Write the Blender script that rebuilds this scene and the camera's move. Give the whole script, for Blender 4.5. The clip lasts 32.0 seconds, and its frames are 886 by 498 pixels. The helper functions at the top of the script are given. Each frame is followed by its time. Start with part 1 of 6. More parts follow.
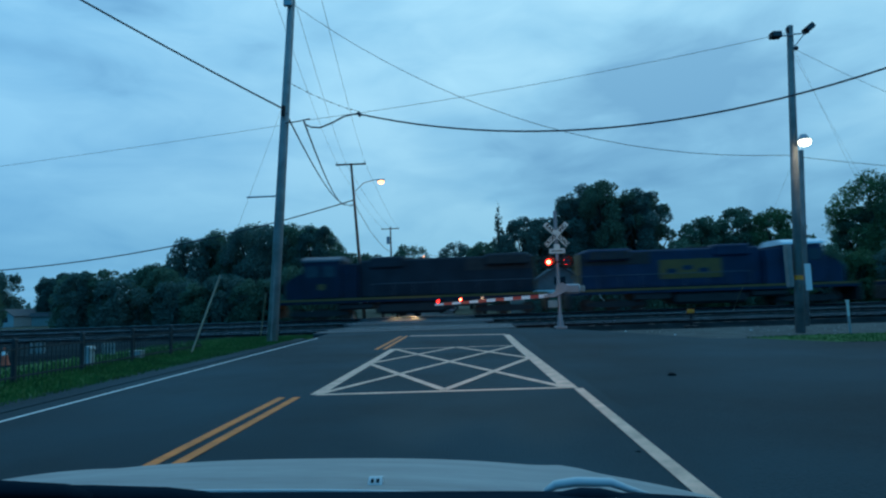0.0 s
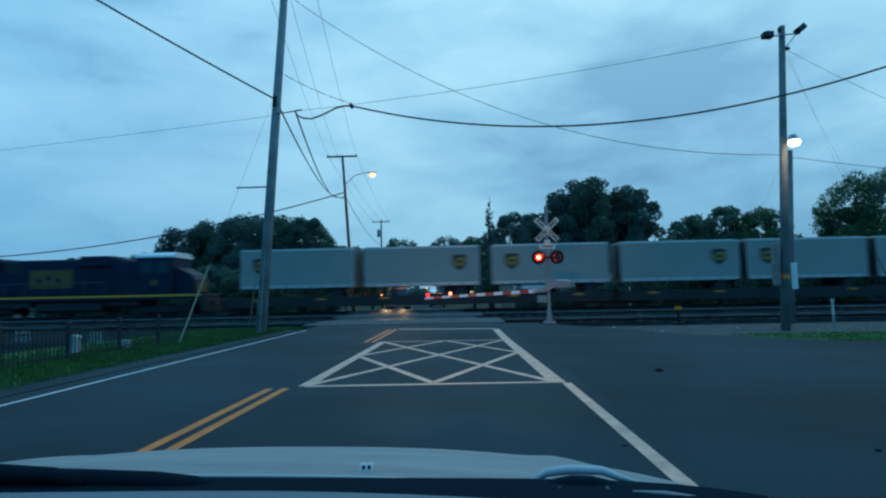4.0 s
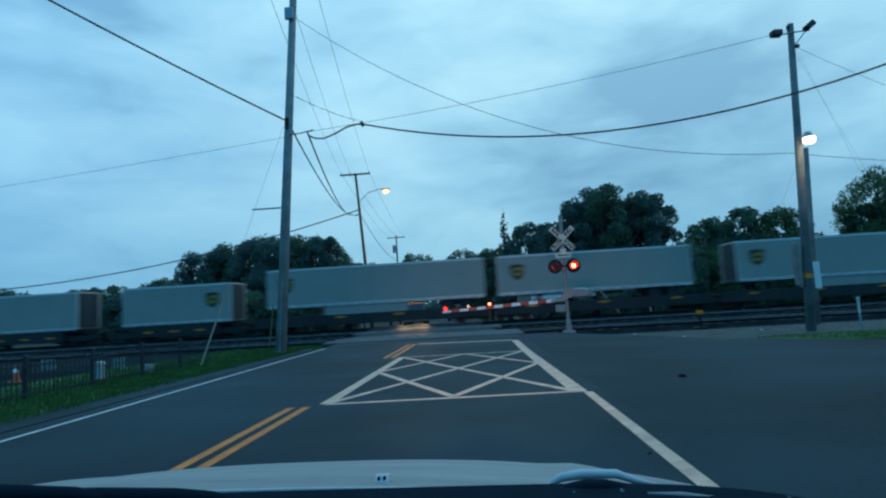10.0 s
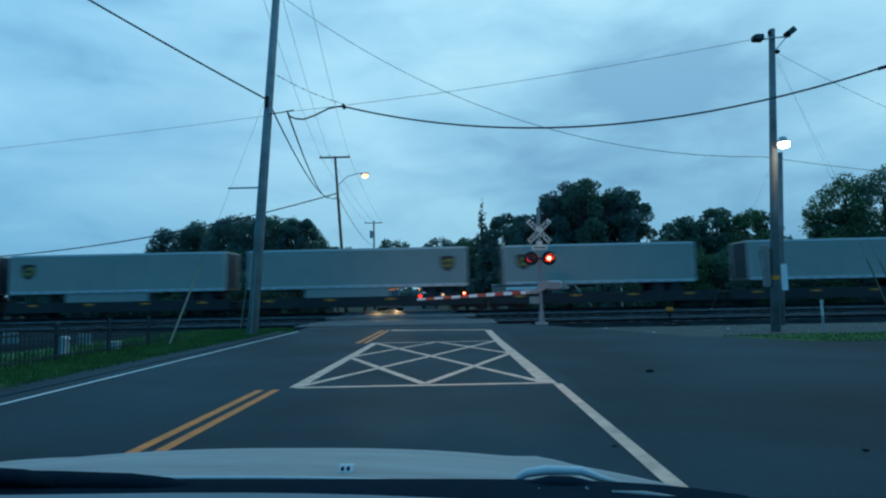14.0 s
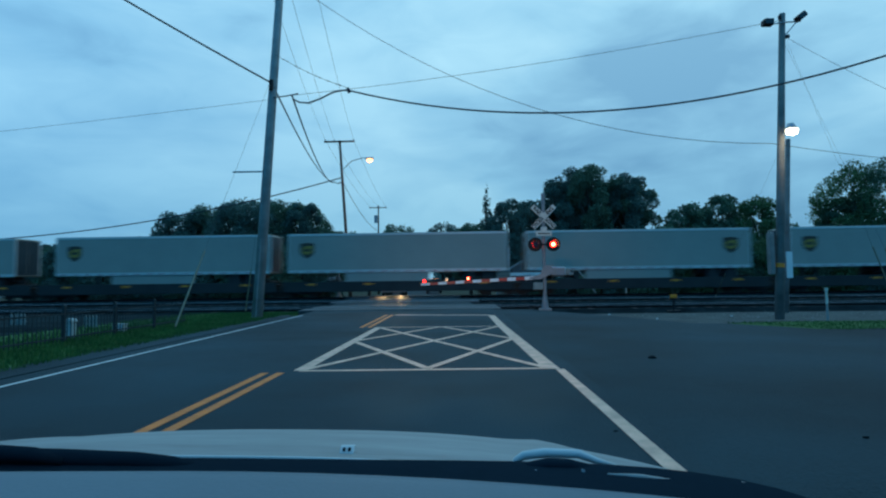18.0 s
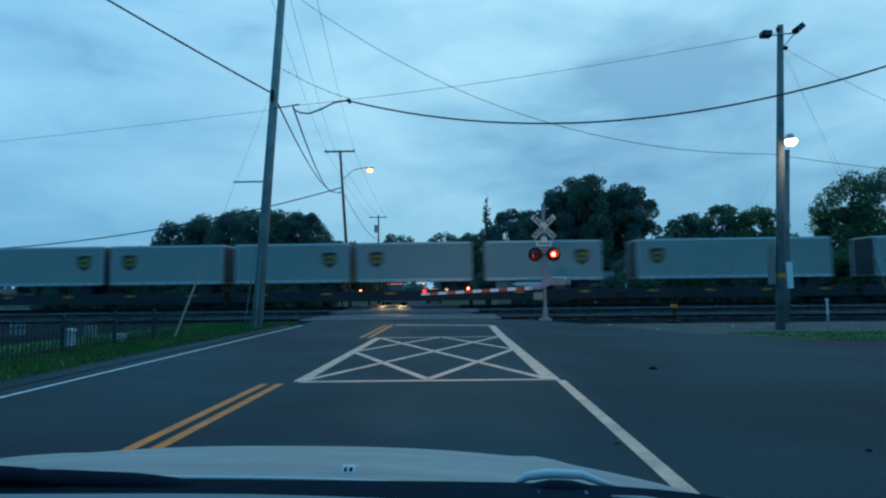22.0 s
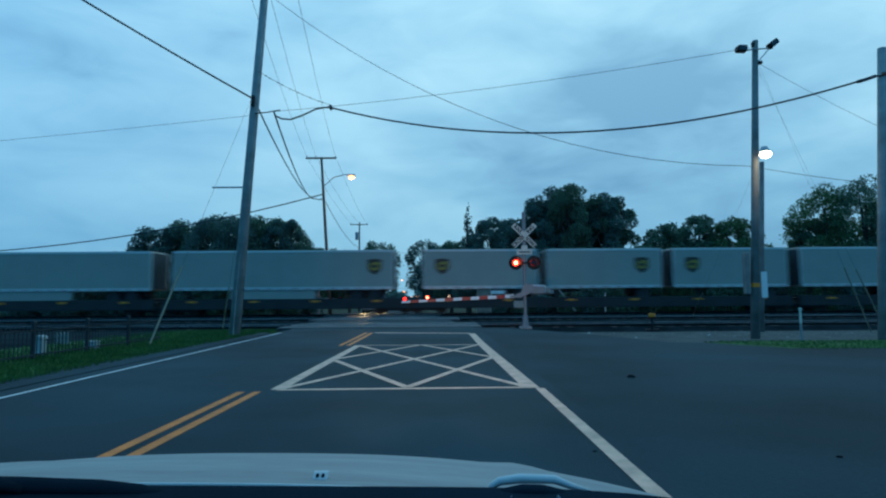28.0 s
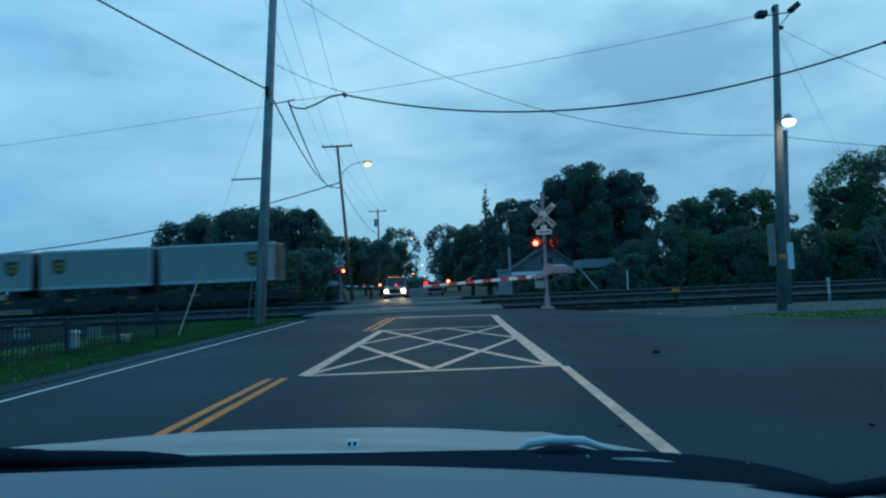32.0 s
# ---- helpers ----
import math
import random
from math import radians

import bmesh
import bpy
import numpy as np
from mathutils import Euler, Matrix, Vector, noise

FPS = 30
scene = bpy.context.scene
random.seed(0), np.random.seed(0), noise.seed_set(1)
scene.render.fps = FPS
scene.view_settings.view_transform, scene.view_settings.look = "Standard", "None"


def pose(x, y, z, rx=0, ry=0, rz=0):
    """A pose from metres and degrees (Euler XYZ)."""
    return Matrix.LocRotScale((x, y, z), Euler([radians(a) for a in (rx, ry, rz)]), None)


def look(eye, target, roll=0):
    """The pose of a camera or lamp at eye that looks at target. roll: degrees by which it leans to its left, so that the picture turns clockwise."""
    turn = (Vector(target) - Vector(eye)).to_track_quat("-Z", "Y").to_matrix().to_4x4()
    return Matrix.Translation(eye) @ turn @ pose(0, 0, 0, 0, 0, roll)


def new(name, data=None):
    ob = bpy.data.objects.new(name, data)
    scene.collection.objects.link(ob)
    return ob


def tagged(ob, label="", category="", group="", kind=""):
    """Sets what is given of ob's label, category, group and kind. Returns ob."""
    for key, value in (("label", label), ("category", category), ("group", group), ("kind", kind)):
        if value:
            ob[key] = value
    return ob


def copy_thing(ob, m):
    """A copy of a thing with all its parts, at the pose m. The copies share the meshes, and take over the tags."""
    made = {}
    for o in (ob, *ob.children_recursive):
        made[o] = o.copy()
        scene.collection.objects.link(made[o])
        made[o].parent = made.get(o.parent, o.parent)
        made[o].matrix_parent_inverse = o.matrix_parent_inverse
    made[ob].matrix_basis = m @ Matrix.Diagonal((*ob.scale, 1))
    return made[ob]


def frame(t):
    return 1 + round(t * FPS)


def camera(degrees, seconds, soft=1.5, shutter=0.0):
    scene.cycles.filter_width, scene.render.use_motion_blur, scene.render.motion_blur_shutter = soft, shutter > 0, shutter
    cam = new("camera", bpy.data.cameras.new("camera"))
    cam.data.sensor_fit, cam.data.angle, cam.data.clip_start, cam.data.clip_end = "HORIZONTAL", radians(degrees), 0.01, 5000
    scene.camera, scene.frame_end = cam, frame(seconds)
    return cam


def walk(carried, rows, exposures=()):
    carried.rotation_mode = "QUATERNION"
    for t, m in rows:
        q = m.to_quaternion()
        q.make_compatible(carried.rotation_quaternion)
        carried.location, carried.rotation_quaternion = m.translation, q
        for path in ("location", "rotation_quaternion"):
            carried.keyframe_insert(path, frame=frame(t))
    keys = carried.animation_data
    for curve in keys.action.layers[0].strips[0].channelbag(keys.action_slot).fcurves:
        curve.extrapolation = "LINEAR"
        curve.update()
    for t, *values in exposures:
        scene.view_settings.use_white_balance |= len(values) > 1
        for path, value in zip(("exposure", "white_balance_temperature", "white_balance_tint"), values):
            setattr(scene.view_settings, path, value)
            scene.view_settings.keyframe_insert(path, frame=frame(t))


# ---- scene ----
cam = camera(74.9, 32.0, soft=2.2, shutter=0.8)
# seconds, place, tilt, roll, yaw of the hand-held camera inside the stopped car
PATH = [
    (0.0, 0.004, 0.006, 1.154, 95.11, 1.94, 2.89),
    (0.5, 0.006, 0.004, 1.156, 95.90, 1.83, 2.32),
    (1.0, 0.006, 0.004, 1.153, 96.72, 2.73, 3.60),
    (1.5, 0.005, 0.005, 1.154, 96.30, 1.84, 2.62),
    (2.0, -0.017, 0.002, 1.158, 97.42, 1.53, 3.73),
    (2.5, -0.010, 0.001, 1.147, 97.88, 0.59, 2.90),
    (3.0, 0.002, 0.004, 1.147, 95.93, 2.83, 2.81),
    (3.5, -0.002, 0.008, 1.145, 94.63, 1.25, 1.32),
    (5.5, -0.003, 0.003, 1.147, 94.43, 1.59, 3.99),
    (6.0, -0.001, -0.000, 1.143, 94.49, 1.76, 3.84),
    (6.5, -0.001, 0.002, 1.148, 94.94, 1.58, 3.15),
    (7.0, 0.002, -0.002, 1.148, 95.53, 2.18, 3.48),
    (7.5, 0.002, -0.006, 1.150, 96.28, 2.27, 3.85),
    (8.0, 0.001, 0.001, 1.151, 96.50, 2.36, 3.00),
    (8.5, -0.002, 0.004, 1.149, 96.27, 2.24, 2.99),
    (9.0, -0.000, 0.000, 1.150, 96.30, 2.20, 3.40),
    (9.5, 0.017, -0.003, 1.134, 95.90, 5.00, 4.26),
    (10.0, 0.012, 0.000, 1.138, 95.90, 3.34, 3.64),
    (10.5, 0.003, 0.006, 1.140, 95.97, 2.09, 2.76),
    (11.0, 0.006, 0.010, 1.144, 94.04, 1.04, 1.90),
    (11.5, 0.008, 0.008, 1.141, 94.06, 1.30, 1.52),
    (12.0, 0.004, 0.011, 1.142, 94.56, 1.37, 2.52),
    (12.5, 0.011, 0.007, 1.142, 94.85, 1.14, 2.09),
    (13.0, 0.010, 0.016, 1.144, 94.84, 0.81, 1.42),
    (13.5, 0.013, 0.010, 1.140, 94.13, 1.47, 1.35),
    (14.0, 0.015, 0.016, 1.142, 94.60, 1.14, 1.16),
    (14.5, 0.024, 0.016, 1.138, 93.26, 1.06, 0.94),
    (16.5, 0.020, 0.006, 1.145, 93.60, 0.58, 1.22),
    (17.0, 0.021, 0.010, 1.144, 93.76, 0.90, 1.29),
    (17.5, 0.021, 0.009, 1.142, 92.79, 0.99, 1.03),
    (18.0, 0.020, 0.009, 1.142, 93.14, 0.72, 1.56),
    (18.5, 0.016, 0.006, 1.146, 93.30, 0.70, 1.33),
    (19.0, 0.017, 0.007, 1.144, 93.48, 1.54, 2.02),
    (19.5, 0.018, 0.007, 1.145, 93.84, 1.39, 1.15),
    (20.0, 0.016, 0.010, 1.147, 93.77, 0.97, 1.43),
    (20.5, 0.016, 0.011, 1.152, 93.76, 0.86, 1.67),
    (21.0, 0.018, 0.006, 1.147, 93.32, 0.66, 0.89),
    (21.5, 0.017, 0.009, 1.150, 93.79, 0.58, 1.38),
    (22.0, 0.017, 0.009, 1.155, 94.09, 0.68, 1.56),
    (22.5, 0.019, 0.008, 1.158, 94.49, -0.41, 0.42),
    (23.0, 0.026, 0.009, 1.153, 93.63, 0.65, 0.29),
    (23.5, 0.023, 0.007, 1.153, 93.86, -0.24, 0.26),
    (24.0, 0.021, 0.008, 1.151, 93.22, -0.25, 0.75),
    (24.5, 0.021, 0.011, 1.151, 93.71, 0.29, 0.47),
    (25.0, 0.024, 0.007, 1.153, 94.02, 0.33, 0.60),
    (25.5, 0.023, 0.010, 1.152, 94.35, -0.00, 0.47),
    (26.0, 0.027, 0.007, 1.150, 94.01, 0.20, 0.01),
    (26.5, 0.025, 0.009, 1.151, 94.52, 0.35, -0.09),
    (28.5, 0.027, 0.010, 1.148, 94.86, 0.51, -0.61),
    (29.0, 0.033, 0.013, 1.142, 94.02, 0.71, -0.95),
    (29.5, 0.030, 0.012, 1.148, 94.80, 0.62, 0.10),
    (30.0, 0.025, 0.014, 1.143, 94.57, 0.89, 0.86),
    (30.5, 0.014, 0.008, 1.149, 94.22, 0.58, 1.07),
    (31.0, 0.025, 0.010, 1.139, 93.59, 1.16, 0.84),
    (31.5, 0.020, 0.005, 1.137, 93.12, 1.39, 2.09),
    (32.0, 0.022, 0.006, 1.128, 93.32, 2.42, 1.72),
]

walk(cam, [(t, pose(x, y, z, rx, ry, rz)) for t, x, y, z, rx, ry, rz in PATH], [(0.0, -0.1, 6250, 10), (3.0, -0.06, 6350, 10), (6.0, 0.0, 6600, 10), (8.0, 0.04, 6700, 10), (9.5, 0.04, 6700, 10), (12.0, 0.0, 6650, 10), (17.0, -0.04, 6450, 10), (24.0, -0.04, 6450, 10), (32.0, -0.04, 6450, 10)])

# ---- light ----
world = bpy.data.worlds.new("dusk_sky")
scene.world = world
world.use_nodes = True


def sky_nodes():
    nt = world.node_tree
    nt.nodes.clear()
    n, l = nt.nodes.new, nt.links.new
    sky = n("ShaderNodeTexSky")
    sky.sky_type, sky.sun_disc = "NISHITA", False
    sky.sun_elevation, sky.sun_rotation = radians(3), radians(250)
    tc = n("ShaderNodeTexCoord")
    mp = n("ShaderNodeMapping")
    mp.inputs["Scale"].default_value = (1.0, 1.0, 2.6)
    mp.inputs["Location"].default_value = (3.1, 1.2, 0.9)
    l(tc.outputs["Generated"], mp.inputs["Vector"])
    big = n("ShaderNodeTexNoise")
    big.inputs["Scale"].default_value, big.inputs["Detail"].default_value, big.inputs["Roughness"].default_value = 2.1, 4, 0.45
    big.inputs["Distortion"].default_value = 0.25
    l(mp.outputs["Vector"], big.inputs["Vector"])
    ramp = n("ShaderNodeValToRGB")
    e = ramp.color_ramp.elements
    e[0].position, e[0].color = 0.34, (1.95, 4.65, 6.95, 1)
    e[1].position, e[1].color = 0.64, (4.3, 8.05, 9.9, 1)
    mid = e.new(0.47)
    mid.color = (3.0, 6.45, 8.7, 1)
    # wisps of finer cloud over the broad banks
    wisp = n("ShaderNodeTexNoise")
    wisp.inputs["Scale"].default_value, wisp.inputs["Detail"].default_value, wisp.inputs["Roughness"].default_value = 6.5, 6, 0.55
    wisp.inputs["Distortion"].default_value = 0.6
    l(mp.outputs["Vector"], wisp.inputs["Vector"])
    both = n("ShaderNodeMath")
    both.operation = "MULTIPLY_ADD"
    both.inputs[1].default_value = 0.3
    l(wisp.outputs["Fac"], both.inputs[0])
    l(big.outputs["Fac"], both.inputs[2])
    base = n("ShaderNodeMath")
    base.operation = "SUBTRACT"
    base.inputs[1].default_value = 0.12
    l(both.outputs[0], base.inputs[0])
    l(base.outputs[0], ramp.inputs["Fac"])
    mix = n("ShaderNodeMixRGB")
    mix.inputs["Fac"].default_value = 0.9
    l(sky.outputs["Color"], mix.inputs["Color1"])
    l(ramp.outputs["Color"], mix.inputs["Color2"])
    # the afterglow: the sky fades towards the east and overhead
    sep = n("ShaderNodeSeparateXYZ")
    l(tc.outputs["Generated"], sep.inputs["Vector"])
    fade = n("ShaderNodeMapRange")
    fade.inputs["From Min"].default_value, fade.inputs["From Max"].default_value = -0.7, 1.0
    west = n("ShaderNodeMath")
    west.operation = "MULTIPLY_ADD"
    west.inputs[1].default_value = 0.4
    l(sep.outputs["X"], west.inputs[0])
    l(sep.outputs["Y"], west.inputs[2])
    l(west.outputs[0], fade.inputs["Value"])
    tint = n("ShaderNodeValToRGB")
    tint.color_ramp.elements[0].color = (0.12, 0.54, 0.9, 1)
    tint.color_ramp.elements[1].color = (1, 1, 1, 1)
    l(fade.outputs["Result"], tint.inputs["Fac"])
    mul = n("ShaderNodeMixRGB")
    mul.blend_type = "MULTIPLY"
    mul.inputs["Fac"].default_value = 1.0
    l(mix.outputs["Color"], mul.inputs["Color1"])
    l(tint.outputs["Color"], mul.inputs["Color2"])
    # an overcast sky grows lighter from the horizon up
    rise = n("ShaderNodeValToRGB")
    rise.color_ramp.elements[0].position, rise.color_ramp.elements[0].color = 0.04, (0.5, 0.6, 0.67, 1)
    rise.color_ramp.elements[1].position, rise.color_ramp.elements[1].color = 0.5, (1.1, 0.99, 0.95, 1)
    half = rise.color_ramp.elements.new(0.24)
    half.color = (0.78, 0.78, 0.81, 1)
    l(sep.outputs["Z"], rise.inputs["Fac"])
    mul2 = n("ShaderNodeMixRGB")
    mul2.blend_type = "MULTIPLY"
    mul2.inputs["Fac"].default_value = 1.0
    l(mul.outputs["Color"], mul2.inputs["Color1"])
    l(rise.outputs["Color"], mul2.inputs["Color2"])
    mix = mul2
    bg = n("ShaderNodeBackground")
    bg.inputs["Strength"].default_value = 0.128
    l(mix.outputs["Color"], bg.inputs["Color"])
    out = n("ShaderNodeOutputWorld")
    l(bg.outputs["Background"], out.inputs["Surface"])


sky_nodes()
sun_data = bpy.data.lights.new("sun", "SUN")
sun_data.energy, sun_data.angle, sun_data.color = 0.12, radians(60), (0.36, 0.72, 1.0)
sun = new("sun", sun_data)
sun.matrix_world = pose(0, 0, 40, 55, 0, 160)


def point_lamp(name, place, watts, colour, radius=0.12):
    d = bpy.data.lights.new(name, "POINT")
    d.energy, d.color, d.shadow_soft_size = watts, colour, radius
    ob = new(name, d)
    ob.location = place
    return ob


# ---- materials ----
def material(name, colour, rough=0.6, metal=0.0, vary=0.25, scale=3.0, fine=40.0, bump=0.15, spec=0.5, dark=None, coat=0.0):
    """A surface with stains at a large scale, grain at a small one and fine relief."""
    m = bpy.data.materials.new(name)
    m.use_nodes = True
    nt = m.node_tree
    n, l = nt.nodes.new, nt.links.new
    b = nt.nodes["Principled BSDF"]
    tc = n("ShaderNodeTexCoord")
    a, f = n("ShaderNodeTexNoise"), n("ShaderNodeTexNoise")
    a.inputs["Scale"].default_value, a.inputs["Detail"].default_value = scale, 5
    f.inputs["Scale"].default_value, f.inputs["Detail"].default_value = fine, 3
    for t in (a, f):
        l(tc.outputs["Object"], t.inputs["Vector"])
    add = n("ShaderNodeMath")
    add.operation = "MULTIPLY_ADD"
    add.inputs[1].default_value = 0.35
    l(f.outputs["Fac"], add.inputs[0])
    l(a.outputs["Fac"], add.inputs[2])
    ramp = n("ShaderNodeValToRGB")
    e = ramp.color_ramp.elements
    lo = dark or [c * (1 - vary) for c in colour]
    hi = [min(1.0, c * (1 + vary)) for c in colour]
    e[0].position, e[0].color = 0.4, (*lo, 1)
    e[1].position, e[1].color = 0.95, (*hi, 1)
    l(add.outputs[0], ramp.inputs["Fac"])
    l(ramp.outputs["Color"], b.inputs["Base Color"])
    b.inputs["Roughness"].default_value, b.inputs["Metallic"].default_value = rough, metal
    b.inputs["Specular IOR Level"].default_value = spec
    b.inputs["Coat Weight"].default_value = coat
    if bump:
        bp = n("ShaderNodeBump")
        bp.inputs["Strength"].default_value, bp.inputs["Distance"].default_value = bump, 0.02
        l(f.outputs["Fac"], bp.inputs["Height"])
        l(bp.outputs["Normal"], b.inputs["Normal"])
    return m


def glow(name, colour, strength):
    m = bpy.data.materials.new(name)
    m.use_nodes = True
    b = m.node_tree.nodes["Principled BSDF"]
    b.inputs["Base Color"].default_value = (*[min(0.8, c) for c in colour], 1)
    b.inputs["Emission Color"].default_value = (*colour, 1)
    b.inputs["Emission Strength"].default_value = strength
    return m


def leaf_material(name, colour):
    m = material(name, colour, 0.7, vary=0.2, scale=0.5, fine=3.0, bump=0, spec=0.15)
    nt = m.node_tree
    b = nt.nodes["Principled BSDF"]
    thin = nt.nodes.new("ShaderNodeBsdfTranslucent")
    nt.links.new(b.inputs["Base Color"].links[0].from_socket, thin.inputs["Color"])
    both = nt.nodes.new("ShaderNodeMixShader")
    both.inputs["Fac"].default_value = 0.4
    nt.links.new(b.outputs["BSDF"], both.inputs[1])
    nt.links.new(thin.outputs["BSDF"], both.inputs[2])
    nt.links.new(both.outputs["Shader"], nt.nodes["Material Output"].inputs["Surface"])
    return m


ASPHALT = material("asphalt", (0.012, 0.037, 0.047), 0.8, vary=0.6, scale=0.35, fine=55, bump=0.5, spec=0.2)
OLD_ASPHALT = material("old_asphalt", (0.011, 0.034, 0.043), 0.82, vary=0.65, scale=0.28, fine=45, bump=0.5, spec=0.2)
# worn white paint with the headlights' warm light put into its colour
PAINT_WHITE_LAMPLIT = material("road_paint_white_lamplit", (0.88, 0.45, 0.31), 0.6, dark=(0.5, 0.27, 0.19), vary=0.2, scale=5, fine=70, bump=0.2)
PAINT_EDGE = material("road_paint_edge_white", (0.8, 0.76, 0.72), 0.6, dark=(0.5, 0.48, 0.45), vary=0.1, scale=5, fine=70, bump=0.2)
PAINT_YELLOW = material("road_paint_yellow", (0.97, 0.2, 0.007), 0.6, dark=(0.55, 0.12, 0.006), vary=0.05, scale=5, fine=70, bump=0.2)
YARD = material("dark_cinders", (0.028, 0.04, 0.042), 0.95, vary=0.5, scale=0.7, fine=14, bump=0.6, spec=0.0)
TAR = material("sealing_tar", (0.01, 0.012, 0.014), 0.95, vary=0.3, spec=0.0)
GRASS = material("grass", (0.046, 0.122, 0.033), 0.9, vary=0.45, scale=1.5, fine=25, bump=0.6, spec=0.2)
EARTH = material("earth", (0.05, 0.055, 0.035), 0.95, vary=0.45, scale=0.4, fine=12, bump=0.5, spec=0.2)
BALLAST = material("ballast", (0.019, 0.026, 0.028), 0.95, vary=0.6, scale=1.2, fine=30, bump=0.9, spec=0.0)
GRAVEL = material("gravel", (0.055, 0.066, 0.064), 0.9, vary=0.6, scale=1.5, fine=22, bump=0.9, spec=0.3)
STONE = material("pale_stone", (0.2, 0.2, 0.19), 0.9, vary=0.4, scale=6)
TAN = material("faded_tan_plastic", (0.24, 0.21, 0.14), 0.6, vary=0.2)
STEEL = material("rail_steel", (0.2, 0.22, 0.23), 0.4, 0.9, vary=0.3, scale=2, fine=30)
RUST = material("rusty_steel", (0.09, 0.06, 0.045), 0.8, 0.2, vary=0.4)
SLEEPER = material("creosoted_wood", (0.024, 0.02, 0.017), 0.85, vary=0.4, scale=4)
WOOD_POLE = material("weathered_pole_wood", (0.3, 0.29, 0.275), 0.85, vary=0.3, scale=2.5, fine=35, bump=0.4)
GREY_POLE = material("dark_grey_pole_wood", (0.2, 0.19, 0.175), 0.85, vary=0.35, scale=2.5, fine=35, bump=0.4)
# brown wood, its colour reddened to carry the orange street lamp's light
BROWN_POLE_LAMPLIT = material("brown_pole_wood_lamplit", (0.18, 0.1, 0.07), 0.85, vary=0.3, scale=2.5, fine=35, bump=0.4)
CABLE = material("black_cable", (0.035, 0.045, 0.055), 0.6, vary=0.2, bump=0)
GALV = material("galvanised_steel", (0.33, 0.36, 0.38), 0.45, 0.6, vary=0.2, scale=6)
ALUMINIUM = material("mast_aluminium", (0.2, 0.22, 0.23), 0.45, 0.5, vary=0.15, scale=5)
FENCE_BLACK = material("faded_black_fence_paint", (0.026, 0.036, 0.04), 0.7, vary=0.3, spec=0.2)
BLACK = material("black_paint", (0.011, 0.012, 0.013), 0.55, vary=0.3, spec=0.25)
CAR_BROWN = material("railcar_brown", (0.026, 0.022, 0.02), 0.75, vary=0.45, scale=0.8, fine=10)
PANEL = material("crossing_rubber", (0.028, 0.041, 0.048), 0.62, vary=0.4, scale=1.5, fine=30, bump=0.15)
BOX_GREY = material("utility_grey", (0.2, 0.23, 0.21), 0.6, vary=0.2, scale=4)
RAIL_RUST = material("dark_rail_rust", (0.018, 0.016, 0.015), 0.9, vary=0.4, spec=0.05)
BOX_PALE = material("pale_utility_grey", (0.34, 0.38, 0.37), 0.6, vary=0.2, scale=4)
DARK_METAL = material("dark_frame_metal", (0.03, 0.028, 0.027), 0.7, 0.2, vary=0.4)
RUBBER = material("tyre_rubber", (0.018, 0.018, 0.018), 0.85, vary=0.3)
WHITE_SHEET = material("sign_white", (0.75, 0.75, 0.72), 0.4, vary=0.06, bump=0)
SIGN_CREAM = material("weathered_sign_white", (0.6, 0.56, 0.47), 0.5, vary=0.15, scale=4, bump=0)
RED_SHEET = material("stripe_red", (0.42, 0.012, 0.012), 0.4, vary=0.1, bump=0)
AMBER = material("amber_reflector", (0.85, 0.23, 0.012), 0.3, vary=0.1, bump=0)
TRAILER = material("trailer_grey_paint", (0.37, 0.32, 0.265), 0.5, vary=0.08, scale=0.6, fine=6, bump=0.05)
TRAILER_RAIL = material("trailer_aluminium_rail", (0.62, 0.57, 0.52), 0.4, 0.2, vary=0.1)
TRAILER_DOOR = material("trailer_end_panels", (0.03, 0.045, 0.053), 0.6, vary=0.3, scale=1.5, fine=10, bump=0.05, spec=0.3)
LOGO_BROWN = material("logo_brown", (0.07, 0.035, 0.02), 0.5, vary=0.1, bump=0)
LOGO_GOLD = material("logo_gold", (0.36, 0.21, 0.03), 0.5, vary=0.1, bump=0)
LOCO_GOLD = material("locomotive_gold", (0.16, 0.085, 0.014), 0.55, vary=0.25, scale=2)
LOCO_NAVY = material("locomotive_navy", (0.006, 0.016, 0.036), 0.55, vary=0.4, scale=0.9, fine=8, spec=0.25)
LOCO_DIRTY = material("locomotive_grimy_blue_grey", (0.017, 0.027, 0.036), 0.65, vary=0.45, scale=0.7, fine=7, spec=0.2)
LOCO_BLUE = material("locomotive_blue", (0.008, 0.029, 0.064), 0.55, vary=0.4, scale=0.9, fine=8, spec=0.25)
LOCO_GREY = material("locomotive_grey", (0.07, 0.08, 0.1), 0.5, vary=0.3, scale=0.9, fine=8)
LOCO_YELLOW = material("locomotive_yellow", (0.95, 0.33, 0.012), 0.5, vary=0.1, scale=2)
CAB_WHITE = material("cab_roof_white", (0.8, 0.8, 0.8), 0.5, vary=0.1)
CAR_WHITE = material("car_white_paint", (0.31, 0.3, 0.29), 0.58, vary=0.07, scale=4.0, fine=25, bump=0.02)
# nozzle plastic; also the painted highlight along the bonnet's edge and lip
NOZZLE_HIGHLIGHT = material("pale_plastic_and_edge_highlight", (0.55, 0.56, 0.56), 0.5, vary=0.05, bump=0)
HOOD_PAINT = material("white_bonnet_paint_dirt_and_reflections", (0.29, 0.285, 0.275), 0.55, vary=0.25, scale=5.0, fine=40, bump=0.02, spec=0.35)
# noise stretched crosswise paints dirt and soft reflections into the bonnet's colour
dirt_reflection_streaks = HOOD_PAINT.node_tree.nodes.new("ShaderNodeMapping")
dirt_reflection_streaks.inputs["Scale"].default_value = (0.5, 3.0, 1.0)
